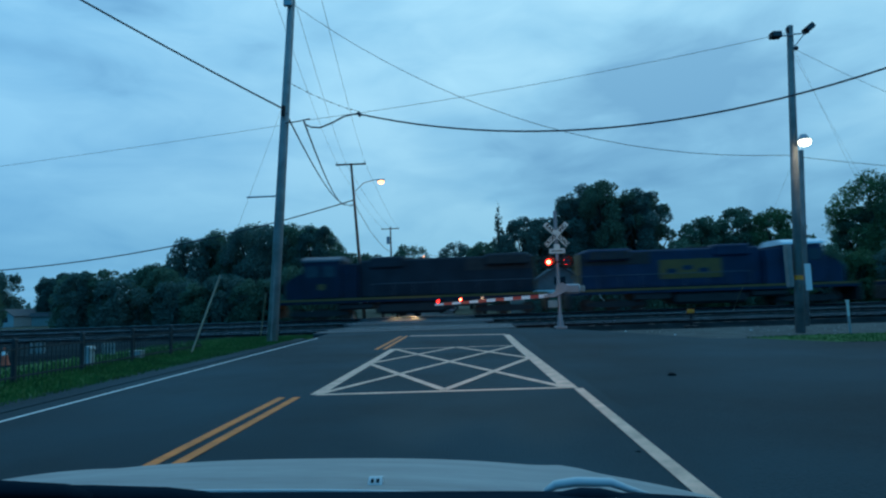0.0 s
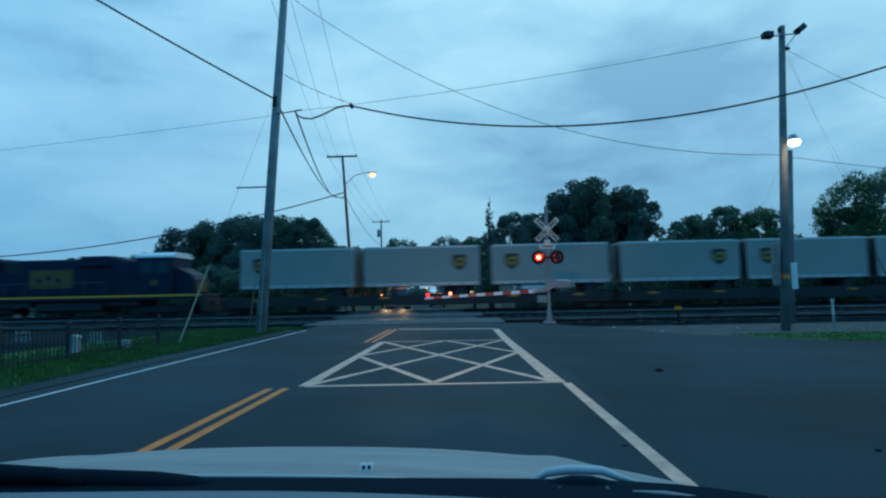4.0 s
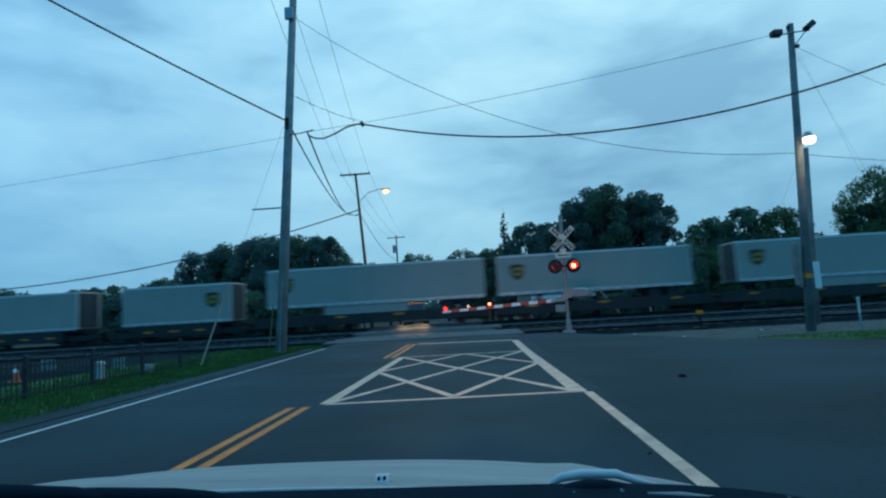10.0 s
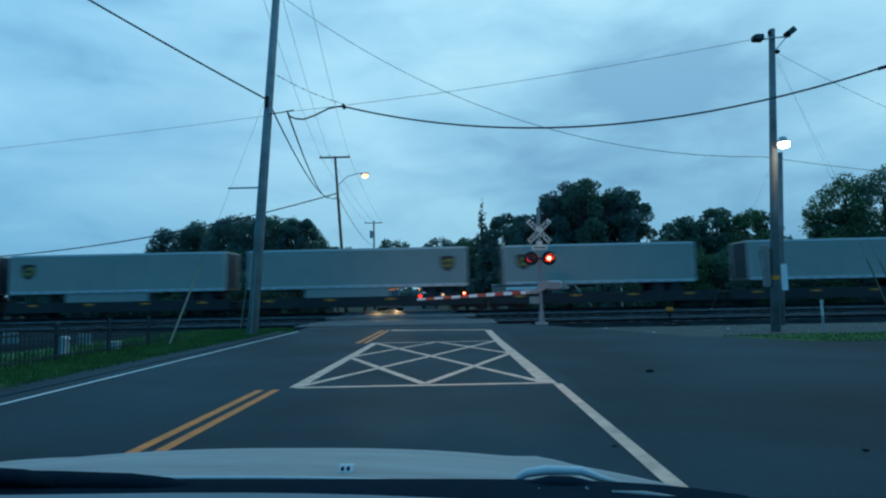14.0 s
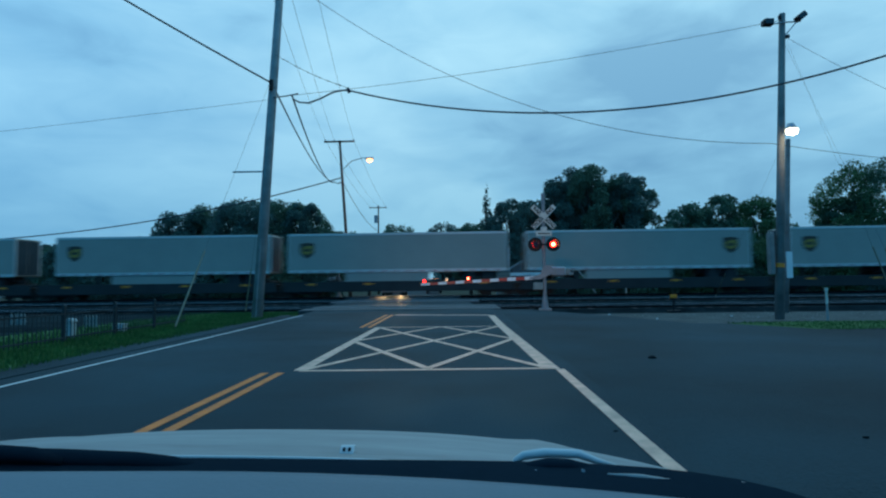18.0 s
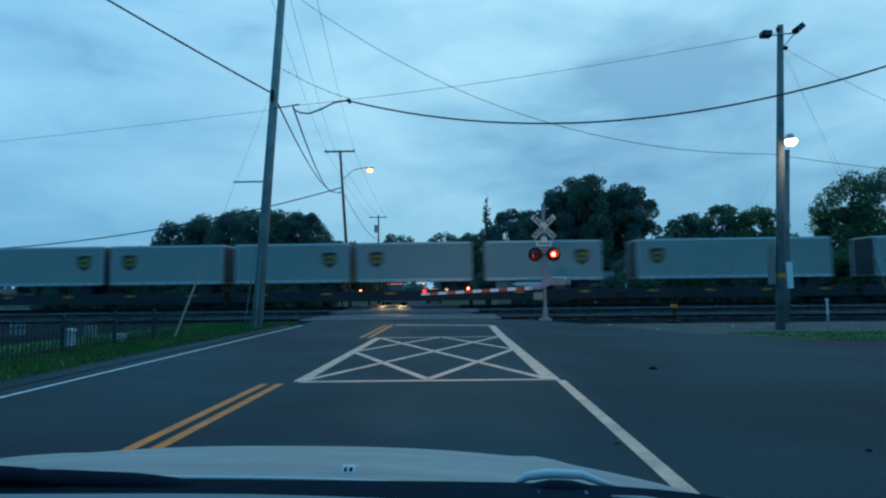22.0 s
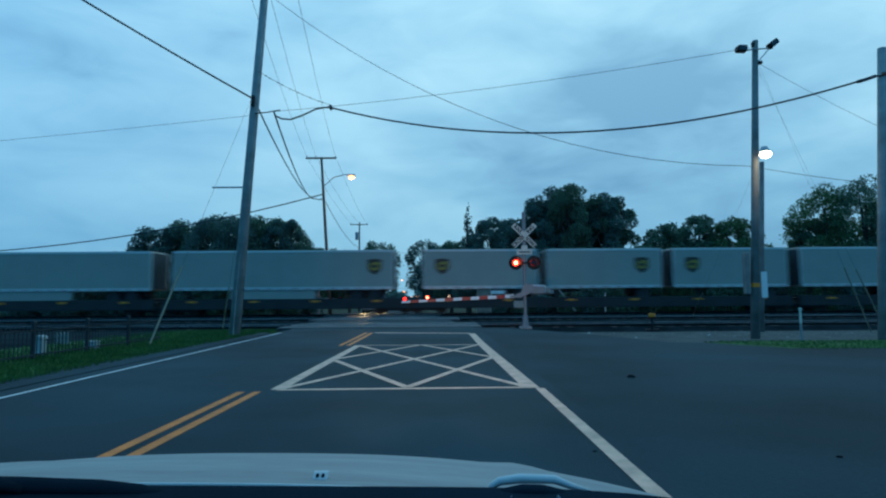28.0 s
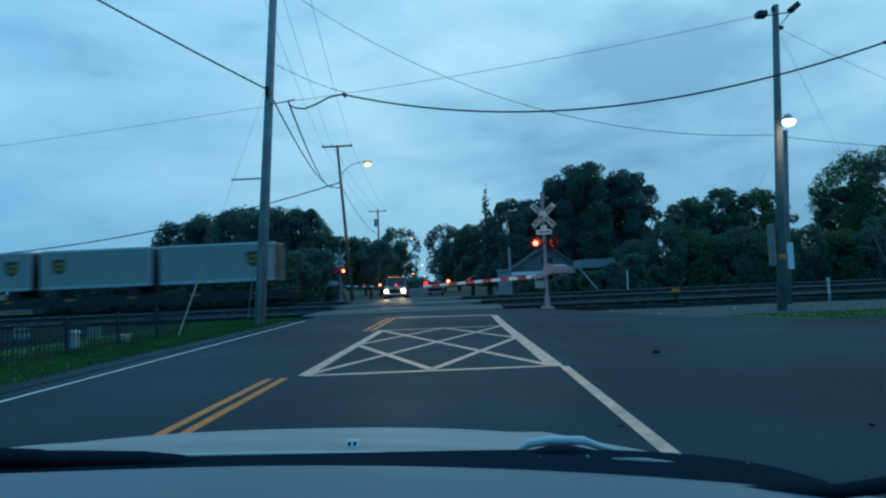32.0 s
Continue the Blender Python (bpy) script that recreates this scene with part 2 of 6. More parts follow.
for tex in [q for q in HOOD_PAINT.node_tree.nodes if q.type == "TEX_NOISE"]:
    HOOD_PAINT.node_tree.links.new(tex.inputs["Vector"].links[0].from_socket, dirt_reflection_streaks.inputs["Vector"])
    HOOD_PAINT.node_tree.links.new(dirt_reflection_streaks.outputs["Vector"], tex.inputs["Vector"])
PLASTIC = material("black_plastic", (0.013, 0.023, 0.032), 0.85, vary=0.2, fine=120, bump=0.05, spec=0.0)
DASH = material("grey_dashboard", (0.075, 0.13, 0.165), 0.5, vary=0.1, fine=200, bump=0.05)
ORANGE = material("cone_orange", (0.45, 0.08, 0.03), 0.5, vary=0.1)
BRICK_RED = material("house_siding", (0.13, 0.105, 0.105), 0.8, vary=0.2, scale=2)
ROOF = material("shingle_roof", (0.13, 0.12, 0.12), 0.9, vary=0.3, scale=3)
GLASS = material("dark_glass", (0.02, 0.025, 0.03), 0.08, vary=0.05, bump=0)
BARK = material("bark", (0.06, 0.05, 0.04), 0.9, vary=0.4, scale=4)
SHED = material("dark_shed_boards", (0.02, 0.022, 0.022), 0.85, vary=0.3, scale=2)
LEAF_A = leaf_material("leaves_dark", (0.104, 0.178, 0.152))
LEAF_B = leaf_material("leaves_mid", (0.104, 0.182, 0.122))
LEAF_C = leaf_material("leaves_light", (0.1, 0.18, 0.085))
LAMP_WHITE = glow("lamp_white", (1.0, 0.9, 0.6), 8)
LAMP_ORANGE = glow("lamp_orange", (1.0, 0.4, 0.15), 4.5)
LIT_RED = glow("lit_red", (1.0, 0.014, 0.008), 7)
DARK_RED = material("unlit_red_lens", (0.035, 0.004, 0.004), 0.15, vary=0.1, bump=0)
HEADLIGHT = glow("headlight", (1.0, 0.74, 0.36), 240)
MARKER = glow("marker_orange", (1.0, 0.33, 0.06), 4)
LAMP_CORE = glow("lamp_core", (1.0, 0.44, 0.17), 9)
SMALL_WHITE = glow("small_white_light", (1.0, 0.85, 0.6), 12)


# ---- mesh building ----
class Mesh:
    """Collects boxes, tubes and plates, then becomes one mesh object."""

    def __init__(self):
        self.v, self.f = [], []

    def add(self, vs, fs):
        k = len(self.v)
        self.v += [tuple(p) for p in vs]
        self.f += [tuple(i + k for i in f) for f in fs]
        return self

    def box(self, x0, x1, y0, y1, z0, z1, c=0.0, m=None):
        """A box, its upright and lying edges along x cut by c."""
        if c <= 0:
            vs = [(x, y, z) for x in (x0, x1) for y in (y0, y1) for z in (z0, z1)]
            fs = [(0, 1, 3, 2), (4, 6, 7, 5), (0, 4, 5, 1), (2, 3, 7, 6), (0, 2, 6, 4), (1, 5, 7, 3)]
        else:
            ring = [(y0 + c, z0), (y1 - c, z0), (y1, z0 + c), (y1, z1 - c), (y1 - c, z1), (y0 + c, z1), (y0, z1 - c), (y0, z0 + c)]
            mid = [((y0 + y1) / 2, (z0 + z1) / 2)] * 8
            inner = [(y + (1 if a > y else -1) * c * 0.7, z + (1 if b > z else -1) * c * 0.7) for (y, z), (a, b) in zip(ring, mid)]
            vs = [(x0, *p) for p in inner] + [(x0 + c, *p) for p in ring] + [(x1 - c, *p) for p in ring] + [(x1, *p) for p in inner]
            fs = [tuple(range(7, -1, -1)), tuple(range(24, 32))]
            for r in range(3):
                fs += [(r * 8 + i, r * 8 + (i + 1) % 8, r * 8 + 8 + (i + 1) % 8, r * 8 + 8 + i) for i in range(8)]
        if m:
            vs = [m @ Vector(p) for p in vs]
        return self.add(vs, fs)

    def tube(self, points, radii, seg=8, caps=True):
        """A tube through the points."""
        pts = [Vector(p) for p in points]
        if not isinstance(radii, (list, tuple)):
            radii = [radii] * len(pts)
        vs, fs = [], []
        for i, p in enumerate(pts):
            d = (pts[min(i + 1, len(pts) - 1)] - pts[max(i - 1, 0)]).normalized()
            u = d.cross(Vector((0, 0, 1)) if abs(d.z) < 0.9 else Vector((1, 0, 0))).normalized()
            w = d.cross(u)
            vs += [p + radii[i] * (math.cos(a) * u + math.sin(a) * w) for a in [2 * math.pi * k / seg for k in range(seg)]]
        for i in range(len(pts) - 1):
            fs += [(i * seg + k, i * seg + (k + 1) % seg, (i + 1) * seg + (k + 1) % seg, (i + 1) * seg + k) for k in range(seg)]
        if caps:
            fs += [tuple(range(seg - 1, -1, -1)), tuple(range((len(pts) - 1) * seg, len(pts) * seg))]
        return self.add(vs, fs)

    def prism(self, outline, y0, y1, m=None):
        """An outline in x and z, pushed from y0 to y1."""
        n = len(outline)
        vs = [(x, y0, z) for x, z in outline] + [(x, y1, z) for x, z in outline]
        if m:
            vs = [m @ Vector(p) for p in vs]
        fs = [tuple(range(n)), tuple(range(2 * n - 1, n - 1, -1))] + [(i, i + n, (i + 1) % n + n, (i + 1) % n) for i in range(n)]
        return self.add(vs, fs)

    def plate(self, outline, z0, z1):
        """An outline in x and y between two heights."""
        n = len(outline)
        vs = [(x, y, z0) for x, y in outline] + [(x, y, z1) for x, y in outline]
        fs = [tuple(range(n - 1, -1, -1)), tuple(range(n, 2 * n))] + [(i, (i + 1) % n, (i + 1) % n + n, i + n) for i in range(n)]
        return self.add(vs, fs)

    def mesh(self, name, mat, smooth=False):
        me = bpy.data.meshes.new(name)
        me.from_pydata(self.v, [], self.f)
        me.materials.append(mat)
        if smooth:
            me.polygons.foreach_set("use_smooth", [True] * len(me.polygons))
        me.update()
        return me


def part(name, mb, mat, parent=None, label="", smooth=False):
    ob = new(name, mb.mesh(name, mat, smooth))
    ob.parent = parent
    if label:
        tagged(ob, label)
    return ob


def thing(name, place, label, category, group="", kind="", turn=0):
    ob = new(name)
    ob.empty_display_size = 0.2
    ob.matrix_basis = pose(*place, 0, 0, turn)
    return tagged(ob, label, category, group, kind)


def structure(name, mb, mat, label, category=""):
    return tagged(part(name, mb, mat), label, category or name.split("_")[0], kind="structure")


def disc_points(r, n, x=0, z=0, a0=0.0):
    return [(x + r * math.cos(a0 + 2 * math.pi * i / n), z + r * math.sin(a0 + 2 * math.pi * i / n)) for i in range(n)]


# ---- the ground, the road and the tracks ----
def dip(y):
    """The land falls a little beyond the raised crossing."""
    t = min(1.0, max(0.0, (y - 46) / 14))
    return -0.6 * t * t * (3 - 2 * t)


def mid_road(y):
    """The x of the road's centre line, which swings to the left past the crossing."""
    ys, xs = (-60, 20, 30, 48, 62, 90, 130, 240), (-2.25, -2.25, -2.75, -4.7, -5.3, -6.4, -8.7, -16.0)
    return float(np.interp(y, ys, xs))


def sheet(rows, z=0.0):
    """A surface from rows (y, x0, x1); it follows the dip."""
    mb = Mesh()
    vs = [(x, y, z + dip(y)) for y, x0, x1 in rows for x in (x0, x1)]
    mb.add(vs, [(2 * i, 2 * i + 1, 2 * i + 3, 2 * i + 2) for i in range(len(rows) - 1)])
    return mb


def build_ground():
    base = Mesh()
    ys = [-1500, -200, -40, 0, 20, 40, 44] + [46 + 2 * i for i in range(8)] + [70, 120, 300, 1500]
    vs = [(x, y, dip(y) - (0.36 if y < 45 else 0.14)) for y in ys for x in (-1500, 1500)]
    base.add(vs, [(2 * i, 2 * i + 1, 2 * i + 3, 2 * i + 2) for i in range(len(ys) - 1)])
    structure("ground", base, EARTH, "dark earth and scrub around the level crossing")
    ys = [-60, -20, 0, 10, 20, 24, 28, 32, 36, 40, 44, 48, 52, 56, 60, 70, 90, 130, 240]
    structure("road", sheet([(y, mid_road(y) - (3.35 if y < 26 else 3.6), mid_road(y) + (3.75 if y < 26 else 3.4)) for y in ys], 0.0), ASPHALT,
              "dark worn asphalt two-lane road over the crossing")
    yard = Mesh().plate([(1.4, -60), (60, -60), (60, 12.9), (20, 13.0), (8.0, 13.2), (6.85, 14.55), (5.9, 14.9), (4.6, 18.5), (2.6, 22.6), (1.4, 22.8)], -0.38, -0.006)
    structure("pavement_yard", yard, OLD_ASPHALT, "wide patched asphalt apron beside the road", "pavement")
    shoulder = Mesh().plate([(-6.3, -60), (-5.6, -60), (-5.75, 20), (-6.4, 21)], -0.38, -0.012)
    structure("pavement_shoulder", shoulder, OLD_ASPHALT, "narrow crumbling asphalt shoulder along the road", "shoulder")
    verge = Mesh().plate([(-12.4, -60), (-6.2, -60), (-6.3, 20), (-6.2, 22.3), (-9.9, 22.3), (-10.6, 16)], -0.38, -0.03)
    structure("verge", verge, GRASS, "grass verge beside the road", "verge")
    yard = Mesh().plate([(-70, -60), (-12.4, -60), (-10.6, 16), (-9.9, 22.3), (-70, 22.3)], -0.38, -0.035)
    structure("ground_yard", yard, YARD, "dark cinder yard behind the fence", "ground")
    lot = Mesh().plate([(-60, 14.9), (-10.95, 14.5), (-10.85, 16.3), (-60, 17.2)], -0.3, -0.028)
    structure("pavement_lot", lot, BALLAST, "strip of dark gravel in the yard behind the fence", "pavement")
    strip = Mesh().plate([(6.7, 14.6), (7.8, 12.9), (60, 12.6), (60, 14.9), (8.2, 15.0)], -0.38, -0.002)
    structure("verge_strip", strip, GRASS, "thin grass strip between apron and tracks", "verge")
    bed = Mesh()
    n = 200
    vs, fs = [], []
    prof = ((22.5, -0.3), (23.4, -0.2), (23.55, -0.068), (26.45, -0.068), (28.2, -0.28), (30.8, -0.28), (31.6, -0.068), (34.5, -0.068), (36.6, -0.26), (39.6, -0.26), (40.85, -0.068), (43.8, -0.068), (46.4, -0.3))
    m = len(prof)
    for k in range(n + 1):
        x = -600 + 6 * k
        vs += [(x, y, z + 0.012 * noise.noise((x * 0.7, y, 3))) for y, z in prof]
    for k in range(n):
        if not -9 < -600 + 6 * k < 0:
            fs += [(m * k + j, m * k + j + m, m * k + j + m + 1, m * k + j + 1) for j in range(m - 1)]
    structure("ballast_bed", bed.add(vs, fs), BALLAST, "grey crushed-stone ballast under the rails", "ballast")
    gravel = Mesh()
    edge = ((60, 14.95, 22.9), (20, 14.97, 22.9), (8.15, 15.05, 22.9), (6.85, 14.62, 22.9), (5.95, 14.95, 22.9), (4.7, 18.55, 22.9), (3.4, 21.0, 22.9), (2.7, 22.5, 22.9))
    vs, fs = [], []
    for x, y0, y1 in edge:
        vs += [(x, y0 + (y1 - y0) * k / 6, -0.03 - 0.2 * k / 6 + 0.012 * noise.noise((x, k * 1.7, 1))) for k in range(7)]
    for i in range(len(edge) - 1):
        fs += [(7 * i + k, 7 * i + k + 1, 7 * i + k + 8, 7 * i + k + 7) for k in range(6)]
    structure("ground_gravel", gravel.add(vs, fs), GRAVEL, "grey gravel between grass and tracks", "gravel")
    rnd = random.Random(2)
    stones = Mesh()
    for k in range(260):
        x, y = 3.5 + 20 * rnd.random() ** 1.3, rnd.uniform(15.2, 22.8)
        if x < 6 and y < 21:
            continue
        s, z = rnd.uniform(0.015, 0.045), -0.03 - 0.2 * (y - 15) / 7.9
        a = rnd.uniform(0, 6)
        stones.add([(x + s * math.cos(a + q * 1.57) * rnd.uniform(0.7, 1.2), y + s * math.sin(a + q * 1.57), z) for q in range(4)] + [(x, y, z + s * 0.8)], [(0, 1, 4), (1, 2, 4), (2, 3, 4), (3, 0, 4)])
    tagged(part("loose_stones", stones, STONE), "pale loose stones on the gravel", "stones", kind="stuff")


def build_markings():
    def line(name, pts, w, mat, label):
        rows = [(y, x - w / 2, x + w / 2) for x, y in pts]
        return tagged(part(name, sheet(rows, 0.005), mat), label, "road marking", kind="structure")

    line("edge_line", [(-5.15, -20), (-5.18, 6.1), (-5.43, 20.1)], 0.065, PAINT_EDGE, "white painted edge line of the road")
    line("lane_edge_line", [(1.3, -20), (1.29, 7.47)], 0.115, PAINT_WHITE_LAMPLIT, "broad white painted lane edge line")
    line("lane_edge_line", [(1.19, 7.48), (1.07, 14.4), (1.06, 18.9)], 0.21, PAINT_WHITE_LAMPLIT, "broad white painted lane edge line")
    for x in (-2.45, -2.25):
        line("centre_line", [(x - 0.03, -20), (x, 7.35)], 0.1, PAINT_YELLOW, "yellow painted double centre line")
        line("centre_line", [(x + 0.02, 14.4), (x, 19.7)], 0.1, PAINT_YELLOW, "yellow painted double centre line")
    box = thing("keep_clear_box", (0, 0, 0), "white crosshatched keep-clear box painted on asphalt", "road marking", kind="structure")

    def stroke(a, b, w, z):
        a, b = Vector(a), Vector(b)
        s = (b - a).normalized()
        n = Vector((-s.y, s.x)) * w / 2
        mb = Mesh()
        mb.add([(*(p + q), z) for p, q in ((a, -n), (a, n), (b, n), (b, -n))], [(0, 3, 2, 1)])
        part("stroke", mb, PAINT_WHITE_LAMPLIT, box)

    bl, br, tl, tr = (-2.05, 7.5), (1.15, 7.55), (-1.98, 14.4), (1.0, 14.42)
    bm, tm, lm, rm = (-0.4, 7.6), (-0.44, 14.4), (-2.0, 11.1), (1.05, 11.3)
    for i, (a, b, w) in enumerate(((bl, br, 0.12), (tl, tr, 0.12), (bl, tl, 0.17), (bl, tr, 0.12), (br, tl, 0.12), (lm, bm, 0.12), (bm, rm, 0.12), (lm, tm, 0.12), (tm, rm, 0.12))):
        stroke(a, b, w, 0.004 + 0.0008 * i)
    stop = Mesh().add([(-2.15, 19.5, 0.005), (1.0, 18.85, 0.005), (1.0, 19.2, 0.005), (-2.15, 19.85, 0.005)], [(0, 1, 2, 3)])
    tagged(part("stop_line", stop, PAINT_WHITE_LAMPLIT), "white painted stop line before the crossing", "road marking", kind="structure")


def build_spots():
    # small dark spots on the apron
    for x, y, r in ((2.88, 4.24, 0.022), (1.18, 4.44, 0.018)):
        spot = Mesh().plate([(x + r * k * math.cos(a), y + 0.6 * r * k * math.sin(a)) for a, k in zip([i * 0.7 for i in range(9)], (1, 0.8, 1.2, 0.9, 1.1, 0.7, 1, 1.2, 0.9))], -0.004, 0.005)
        tagged(part("tar_spot", spot, TAR), "small black tar spot on the asphalt", "tar spot", kind="structure")


def build_tracks():
    for yc in (25.0, 33.05, 42.3):
        tr = thing("railway_track", (0, yc, 0), "railway track of steel rails on wooden sleepers", "railway track", "tracks", "structure")
        for s in (-0.755, 0.755):
            def bar(prof, name, mat, parent, label):
                mb = Mesh()
                n = len(prof)
                vs = [(x, s + p, z) for x in (-600, 600) for p, z in prof]
                return part(name, mb.add(vs, [(i, (i + 1) % n, (i + 1) % n + n, i + n) for i in range(n)]), mat, parent, label)
            web = bar([(-0.07, -0.12), (0.07, -0.12), (0.07, -0.1), (0.012, -0.08), (0.012, 0.0), (0.036, 0.008), (0.036, 0.04), (-0.036, 0.04), (-0.036, 0.008), (-0.012, 0.0), (-0.012, -0.08), (-0.07, -0.1)], "rail", RAIL_RUST, tr, "dark rusty steel rail")
            bar([(-0.034, 0.0405), (0.034, 0.0405), (0.028, 0.052), (-0.028, 0.052)], "rail_head", STEEL, web, "polished bright rail head")
        mb = Mesh()
        c = mid_road(yc)
        for k in range(-160, 161):
            if abs(k * 0.6 - c) > 4.3:
                mb.box(k * 0.6 - 0.11, k * 0.6 + 0.11, -1.35, 1.35, -0.25, -0.07 + 0.012 * random.random())
        tagged(part("sleepers", mb, SLEEPER, tr), "dark creosoted wooden sleepers", kind="stuff")
        for y0, y1 in ((-2.0, -0.83), (-0.68, 0.68), (0.83, 2.0)):
            part("crossing_panel", Mesh().box(c - 3.9, c + 4.2, y0, y1, -0.1, 0.03, 0.02), PANEL, tr, "worn rubber and asphalt crossing panel")


def blades(name, area, count, h, mat, label):
    """Grass blades over an area given as a test on x and y."""
    x0, x1, y0, y1, keep = area
    mb = Mesh()
    rnd = random.Random(5)
    vs, fs = [], []
    while len(fs) < count:
        x, y = rnd.uniform(x0, x1), rnd.uniform(y0, y1)
        if not keep(x, y):
            continue
        a, hh, w = rnd.uniform(0, 6.28), h * rnd.uniform(0.4, 1.2), rnd.uniform(0.008, 0.02)
        lx, ly = rnd.uniform(-0.4, 0.4) * hh, rnd.uniform(-0.4, 0.4) * hh
        k = len(vs)
        vs += [(x - w * math.cos(a), y - w * math.sin(a), -0.03), (x + w * math.cos(a), y + w * math.sin(a), -0.03), (x + lx, y + ly, hh)]
        fs.append((k, k + 1, k + 2))
    mb.add(vs, fs)
    return tagged(part(name, mb, mat), label, "grass", kind="stuff")


# ---- the train ----
def travelled(t):
    return 16.9 * t - 0.011 * t * t


TRAIN_Y = 42.3
MOVING = []  # things of the train and their places along it


def rides(ob, s):
    MOVING.append((ob, s, ob.location.z))
    ob.location = (s, TRAIN_Y, ob.location.z)
    return ob


def wheelset(parent, x, r=0.42, gauge=0.75):
    for s in (-gauge, gauge):
        w = Mesh().prism(disc_points(r, 18, x, r + 0.05), s - 0.065, s + 0.065)
        w.prism(disc_points(r * 0.35, 10, x, r + 0.05), s - 0.1, s + 0.1)
        part("wheel", w, RUST, parent)
    part("axle", Mesh().tube([(x, -gauge, r + 0.05), (x, gauge, r + 0.05)], 0.08, 8), DARK_METAL, parent)


def truck(parent, x, axles=(-0.9, 0.9)):
    for a in axles:
        wheelset(parent, x + a)
    half = max(axles) + 0.35
    for s in (-0.98, 0.98):
        fr = [(x - half, 0.42), (x - half, 0.58), (x - half * 0.5, 0.72), (x + half * 0.5, 0.72), (x + half, 0.58), (x + half, 0.42), (x + half * 0.45, 0.3), (x - half * 0.45, 0.3)]
        part("truck_frame", Mesh().prism(fr, s - 0.07, s + 0.07), DARK_METAL, parent)


def make_flatcar(length, low=False):
    """An intermodal railcar: deck or spine, side sills, trucks, couplers, hitch and reflectors."""
    car = thing("railcar", (0, TRAIN_Y, 0), "dark rusty intermodal railcar rolling on steel wheels", "railcar", "railcars of the train")
    h = length / 2
    deck = 0.95 if not low else 0.62
    spine = Mesh().box(-h + 0.4, h - 0.4, -0.38, 0.38, 0.62 if not low else 0.4, deck, 0.03)
    part("centre_sill", spine, DARK_METAL, car)
    a, b = (-h + 0.1, h - 0.1) if not low else (-h + 2.6, h - 2.6)
    part("deck", Mesh().box(a, b, -1.32, 1.32, deck, deck + 0.07, 0.01), RUST, car)
    for s in (-1.34, 1.34):
        part("side_sill", Mesh().box(a, b, s - 0.05, s + 0.05, deck - (0.5 if not low else 0.3), deck + (0.22 if not low else 0.55), 0.015), CAR_BROWN, car)
    for k in range(max(3, int(length / 4))):
        x = a + (k + 0.5) * (b - a) / max(3, int(length / 4))
        part("cross_bearer", Mesh().box(x - 0.09, x + 0.09, -1.3, 1.3, deck - 0.2, deck, 0.02), DARK_METAL, car)
        part("reflector", Mesh().box(x - 0.3, x + 0.3, -1.405, -1.392, deck - 0.03, deck + 0.1), AMBER, car, "amber reflector strip")
    for s in (-1, 1):
        truck(car, s * (h - (1.2 if not low else 1.55)))
        part("end_platform", Mesh().box(min(s * (h - 2.3), s * (h - 0.35)), max(s * (h - 2.3), s * (h - 0.35)), -1.1, 1.1, 0.95, 1.03, 0.02), DARK_METAL, car)
        part("coupler", Mesh().box(min(s * (h - 0.5), s * (h + 0.3)), max(s * (h - 0.5), s * (h + 0.3)), -0.13, 0.13, 0.72, 0.98, 0.04), RUST, car)
        lad = Mesh()
        for q in (-0.2, 0.2):
            lad.tube([(s * (h - 0.75) + q, -1.36, 0.45), (s * (h - 0.75) + q, -1.36, 1.5)], 0.018, 6)
        for z in (0.55, 0.85, 1.15, 1.45):
            lad.tube([(s * (h - 0.75) - 0.2, -1.36, z), (s * (h - 0.75) + 0.2, -1.36, z)], 0.016, 6)
        part("grab_ladder", lad, DARK_METAL, car)
    return car


def shield(x, z, s):
    return [(x - s * 0.47, z + s * 0.44), (x - s * 0.2, z + s * 0.5), (x + s * 0.2, z + s * 0.5), (x + s * 0.47, z + s * 0.44), (x + s * 0.48, z - s * 0.1), (x + s * 0.33, z - s * 0.34), (x, z - s * 0.56), (x - s * 0.33, z - s * 0.34), (x - s * 0.48, z - s * 0.1)]


